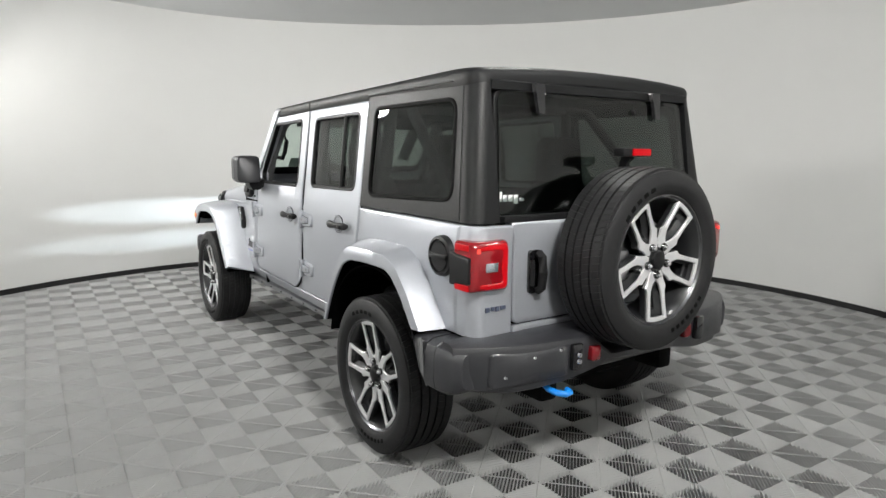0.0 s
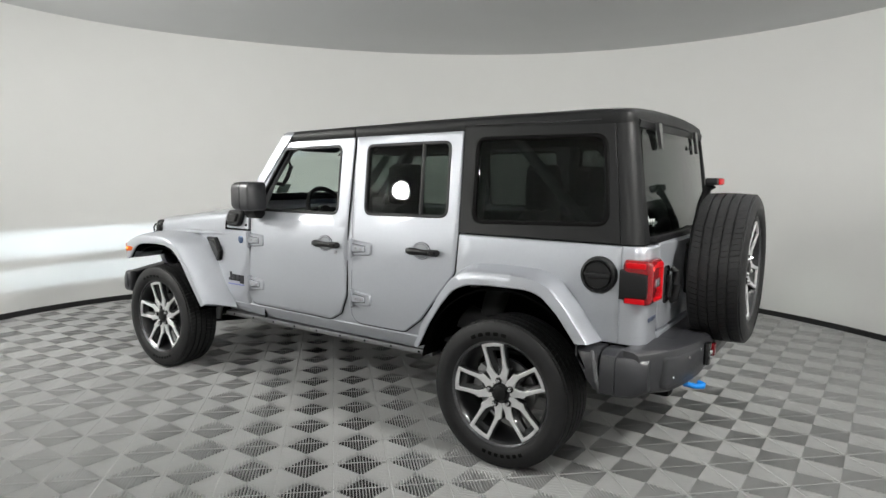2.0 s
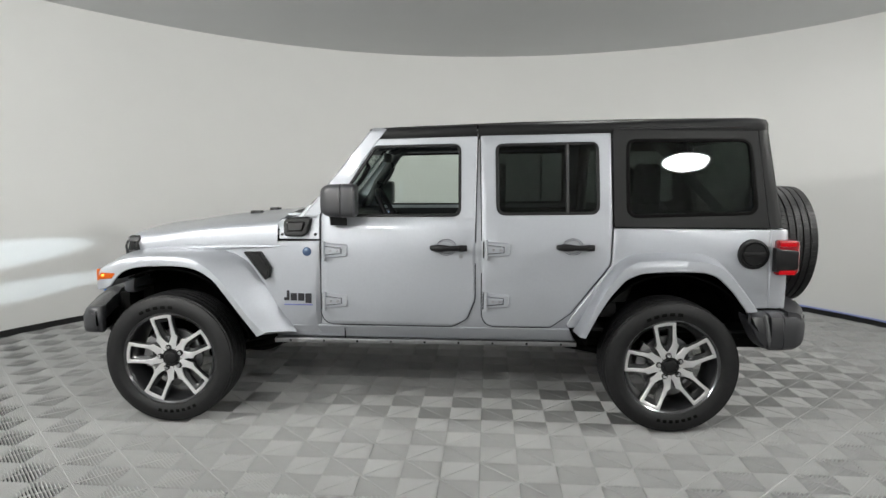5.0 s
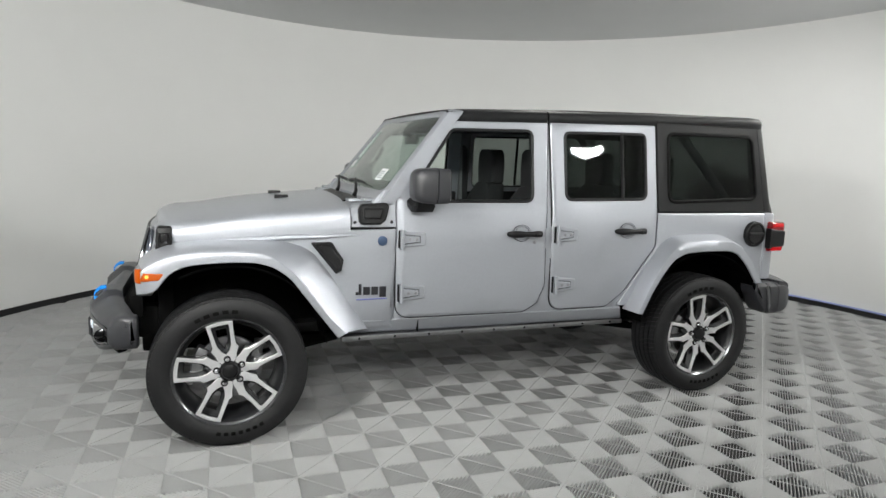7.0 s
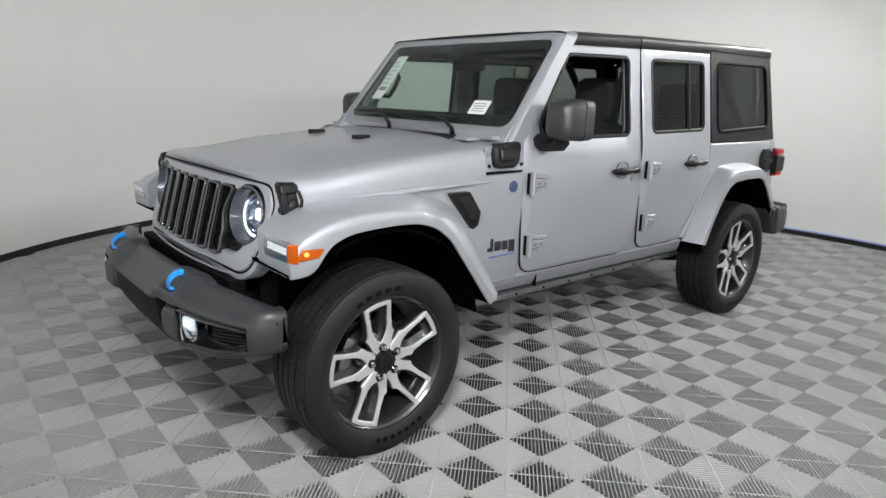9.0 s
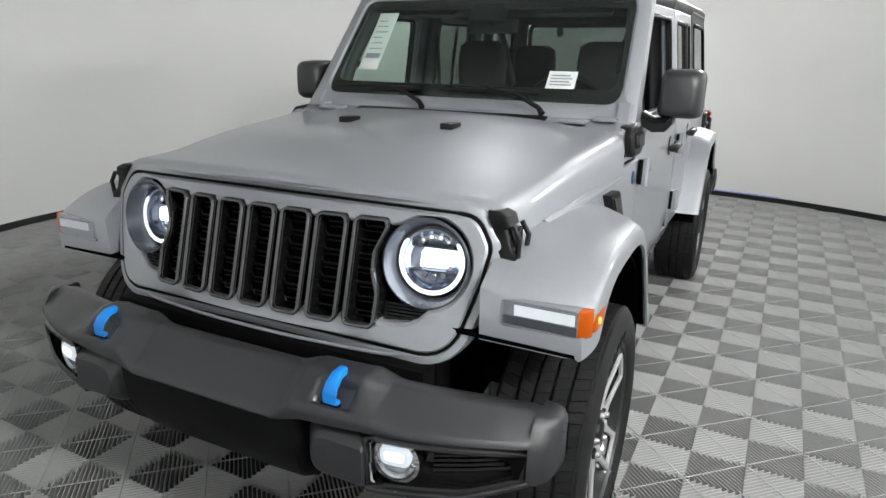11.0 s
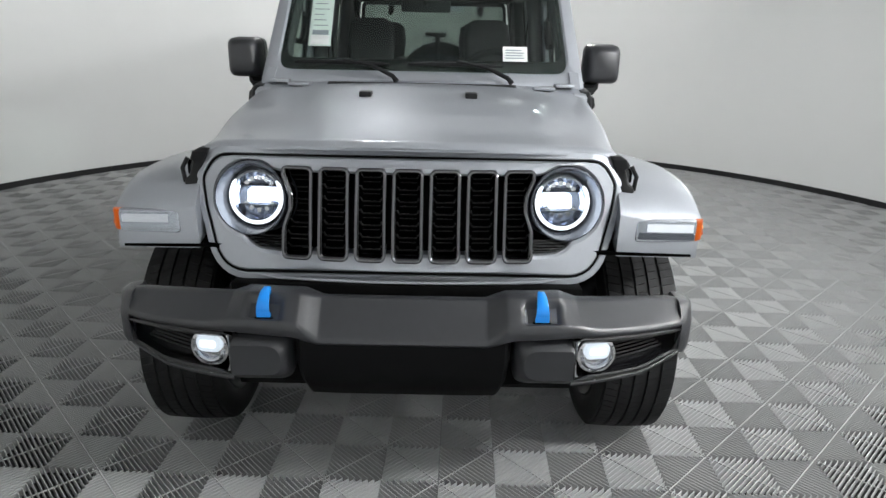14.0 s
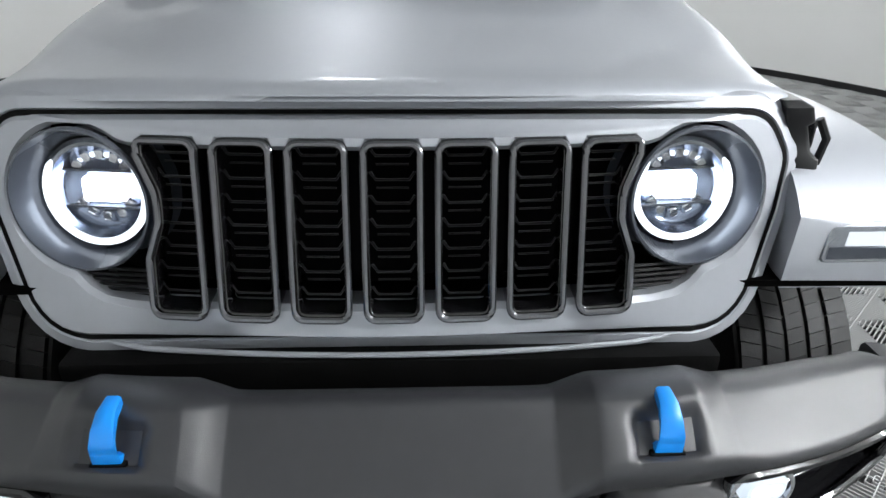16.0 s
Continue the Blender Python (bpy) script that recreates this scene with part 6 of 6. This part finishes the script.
part("dash_screen", block(0.295, 0.312, -0.15, 0.17, 1.10, 1.245, 0.006), SCREEN, car, "lit touch screen")
part("instrument_panel", block(0.292, 0.305, 0.24, 0.50, 1.12, 1.21, 0.004), GLOSS_BLACK, car)
for y in (0.64, -0.64, 0.0):
    part("air_vent", shift(lathe([(0.0, -0.004), (0.036, -0.004), (0.044, -0.012), (0.050, 0.0)], 24, "x"), Matrix.Translation((0.300, y, 1.17 if y else 1.06)) @ Matrix.Diagonal((1, 1, 1, 1))), DARK_CHROME, car)
wheel_tilt = pose(0.22, 0.37, 1.245, 0, -64, 0)
steer = part("steering_wheel", shift(tube([(0.185 * math.cos(a), 0.185 * math.sin(a), 0) for a in [2 * math.pi * k / 36 for k in range(36)]], 0.017, 8, True), wheel_tilt), TRIM, car, "black steering wheel")
part("wheel_spokes", shift(merged(tube([(-0.17, 0, 0), (0, 0, -0.03)], 0.016, 6), tube([(0, 0.18, 0), (0, 0, -0.03)], 0.018, 6), tube([(0, -0.18, 0), (0, 0, -0.03)], 0.018, 6), shift(lathe([(0, 0.01), (0.06, 0.0), (0.07, -0.04), (0, -0.05)], 24, "z"), Matrix.Translation((0, 0, -0.01)))), wheel_tilt), TRIM, steer)
part("steering_column", tube([(0.16, 0.37, 1.18), (0.42, 0.37, 1.06)], 0.04, 10), TRIM, steer)
part("centre_console", loft([[(x, -0.12, 0.58), (x, 0.12, 0.58), (x, 0.115, z), (x, -0.115, z)] for x, z in ((-0.55, 0.82), (-0.2, 0.86), (-0.1, 0.80), (0.35, 0.86))]), TRIM, car)
part("gear_lever", merged(tube([(0.10, 0.03, 0.82), (0.08, 0.03, 0.96)], 0.012, 8), shift(lathe([(0, 0.03), (0.024, 0.02), (0.027, -0.01), (0.012, -0.035)], 16, "z"), Matrix.Translation((0.08, 0.03, 0.97)))), TRIM, car)
part("cabin_floor", block(-2.10, 0.70, -0.70, 0.70, 0.555, 0.575, 0.004), TRIM, car)
part("bulkhead", block(0.62, 0.70, -0.72, 0.72, 0.56, 1.22, 0.01), CHASSIS, car)
part("headliner", loft([[(x, q * 0.93, z - 0.055) for q, z in roof_section(x)[3:]] + [(x, -q * 0.93, z - 0.055) for q, z in roof_section(x)[3:-1][::-1]] + [(x, -0.6, rail_z(x) - 0.062), (x, 0.6, rail_z(x) - 0.062)] for x in (0.24, -0.3, -1.2, -1.95)]), HEADLINER, car, "dark grey headliner")
part("rear_view_mirror", merged(block(0.27, 0.295, -0.13, 0.13, 1.60, 1.665, 0.012), tube([(0.29, 0, 1.64), (0.34, 0, 1.72)], 0.012, 6)), TRIM, car, "black rear-view mirror")
part("camera_pod", loft([[(0.42 - 0.9 * (z - 1.64), y, z) for y in (-0.075, 0.075)] + [(0.34 - 0.9 * (z - 1.64), y, z) for y in (0.075, -0.075)] for z in (1.655, 1.70, 1.755)]), TRIM, car)
for s in (1, -1):
    part("sun_visor", flip(shift(block(-0.09, 0.09, 0.20, 0.56, -0.008, 0.008, 0.006), pose(0.22, 0, 1.715, 0, 24, 0)), s), HEADLINER, car)
    bars = part("roll_bar", flip(merged(
        tube([(0.56, 0.70, 1.24), (0.46, 0.685, 1.45), (0.30, 0.655, 1.675), (0.20, 0.64, 1.725), (-0.40, 0.635, 1.745), (-1.20, 0.635, 1.765), (-1.42, 0.640, 1.735), (-1.72, 0.66, 1.42), (-1.95, 0.67, 1.18), (-2.02, 0.67, 0.95)], 0.030, 10),
        tube([(-0.37, 0.67, 0.60), (-0.38, 0.70, 1.20), (-0.38, 0.655, 1.60), (-0.38, 0.635, 1.74)], 0.042, 10),
        tube([(-1.22, 0.70, 0.90), (-1.22, 0.69, 1.25), (-1.23, 0.65, 1.6), (-1.24, 0.635, 1.76)], 0.034, 10)), s), ROLL_PAD, car, "padded grey roll bar")
    part("grab_handle", flip(tube([(0.455, 0.655, 1.45), (0.40, 0.635, 1.44), (0.36, 0.630, 1.49), (0.32, 0.630, 1.565), (0.335, 0.645, 1.615)], 0.015, 8), s), TRIM, car, "black grab handle")
    part("seat_belt", flip(loft([[(-0.36 + dx, 0.62 - 0.02 * k, 1.62 - 0.30 * k) for dx in (-0.022, 0.022)] + [(-0.36 + dx, 0.616 - 0.02 * k, 1.62 - 0.30 * k) for dx in (0.022, -0.022)] for k in range(4)]), s), CLOTH, car)
    part("door_card", panel(rounded([(0.54, 1.24, 0.02), (0.54, 0.62, 0.05), (-0.30, 0.64, 0.05), (-0.33, 1.245, 0.02)]), side(s, -0.055), (), 0.03, 0.006, 0.2), TRIM, car)
    part("door_card", panel(rounded([(-0.41, 1.245, 0.02), (-0.41, 0.62, 0.05), (-0.80, 0.64, 0.05), (-1.12, 1.0, 0.05), (-1.14, 1.255, 0.02)]), side(s, -0.055), (), 0.03, 0.006, 0.2), TRIM, car)
    part("cargo_trim", flip(block(-2.08, -1.17, 0.60, 0.745, 1.01, 1.24, 0.02), s), TRIM, car)
part("cross_bar", merged(tube([(-0.38, -0.64, 1.745), (-0.38, 0.64, 1.745)], 0.030, 8), tube([(-1.24, -0.64, 1.765), (-1.24, 0.64, 1.765)], 0.028, 8)), TRIM, car)
part("gate_trim", block(-2.195, -2.15, -0.62, 0.58, 0.62, 1.22, 0.01), TRIM, car)

# ---- headlamp beams ----
def beam(name, at, to, energy, angle, sx, sy):
    li = bpy.data.lights.new(name, "SPOT")
    li.energy, li.spot_size, li.spot_blend, li.shadow_soft_size, li.color = energy, radians(angle), 0.45, 0.02, (0.78, 0.90, 1.0)
    ob = new(name, li)
    ob.matrix_basis = look(at, to) @ Matrix.Diagonal((sx, sy, 1, 1))
    ob.parent = car
    return ob


for s in (1, -1):
    beam("headlamp_beam", (1.99, s * 0.498, 0.99), (4.4, s * 0.55, 0.72), 66, 84, 1.0, 0.09)
    beam("fog_beam", (2.20, s * 0.562, 0.60), (4.4, s * 0.70, 0.36), 38, 100, 1.0, 0.06)

# ---- ribbed floor tiles: each 0.4 m square, four fields of slanting ribs with a cross bar ----
def tile_rows():
    """Corners and faces of one tile round its middle, top at z = 0."""
    v, f = [], []
    def slab(a, b, n, w, top, low):
        k = len(v)
        for p in (a, b):
            for sg, z in ((-1, low), (-1, top), (1, top), (1, low)):
                v.append((p[0] + n[0] * w * sg, p[1] + n[1] * w * sg, z))
        f.extend(((k, k + 1, k + 5, k + 4), (k + 1, k + 2, k + 6, k + 5), (k + 2, k + 3, k + 7, k + 6)))
    pitch, q, full = 0.0157, math.sqrt(0.5), 0.1 * math.sqrt(2)
    for cx, cy, g in ((0.1, 0.1, 1), (-0.1, 0.1, -1), (-0.1, -0.1, 1), (0.1, -0.1, -1)):
        d, n = (q, q * g), (-q * g, q)          # along and across the ribs
        for k in range(-9, 10):
            o = k * pitch
            half = full - abs(o) - 0.002
            if half < 0.008:
                continue
            c = (cx + n[0] * o, cy + n[1] * o)
            for sg in (-1, 1):                  # each rib is parted by a slit in its middle
                slab((c[0] + sg * d[0] * 0.0016, c[1] + sg * d[1] * 0.0016), (c[0] + sg * d[0] * half, c[1] + sg * d[1] * half), n, 0.0012, 0.0, -0.0290)
        half = full - 0.004
        slab((cx - n[0] * half, cy - n[1] * half), (cx + n[0] * half, cy + n[1] * half), d, 0.0016, -0.0010, -0.0050)
    return v, f


TV, TF = tile_rows()
TILT, TILE_X, TILE_Y = radians(-1.5), -0.018, -0.037
tile_mesh = bpy.data.meshes.new("floor_tile")
tile_mesh.from_pydata(TV, [], TF)
tile_mesh.materials.append(TILE)
ca, sa = math.cos(TILT), math.sin(TILT)
spots = []
for i in range(-15, 16):
    for j in range(-15, 16):
        x, y = TILE_X + 0.4 * (i * ca - j * sa), TILE_Y + 0.4 * (i * sa + j * ca)
        spots.append((x, y))
ok = inside(np.array([p[0] for p in spots]), np.array([p[1] for p in spots]), wall_ring(0.16))
spots = [p for p, k in zip(spots, ok) if k]
near = sorted(spots, key=lambda p: (p[0] + 0.2) ** 2 * 0.6 + (p[1] - 1.6) ** 2)
for x, y in near[:300]:
    t = new("floor_tile", tile_mesh)
    t.parent = floor
    t.matrix_basis = pose(x, y, 0, 0, 0, math.degrees(TILT))
rest_v, rest_f = [], []
for x, y in near[300:]:
    k = len(rest_v)
    rest_v += [(x + p[0] * ca - p[1] * sa, y + p[0] * sa + p[1] * ca, p[2]) for p in TV]
    rest_f += [tuple(k + q for q in fc) for fc in TF]
me = bpy.data.meshes.new("floor_tile_field")
me.from_pydata(rest_v, [], rest_f)
me.materials.append(TILE)
field = new("floor_tile_field", me)
field.parent = floor
tagged(field, "grey ribbed plastic floor tiles", kind="stuff")
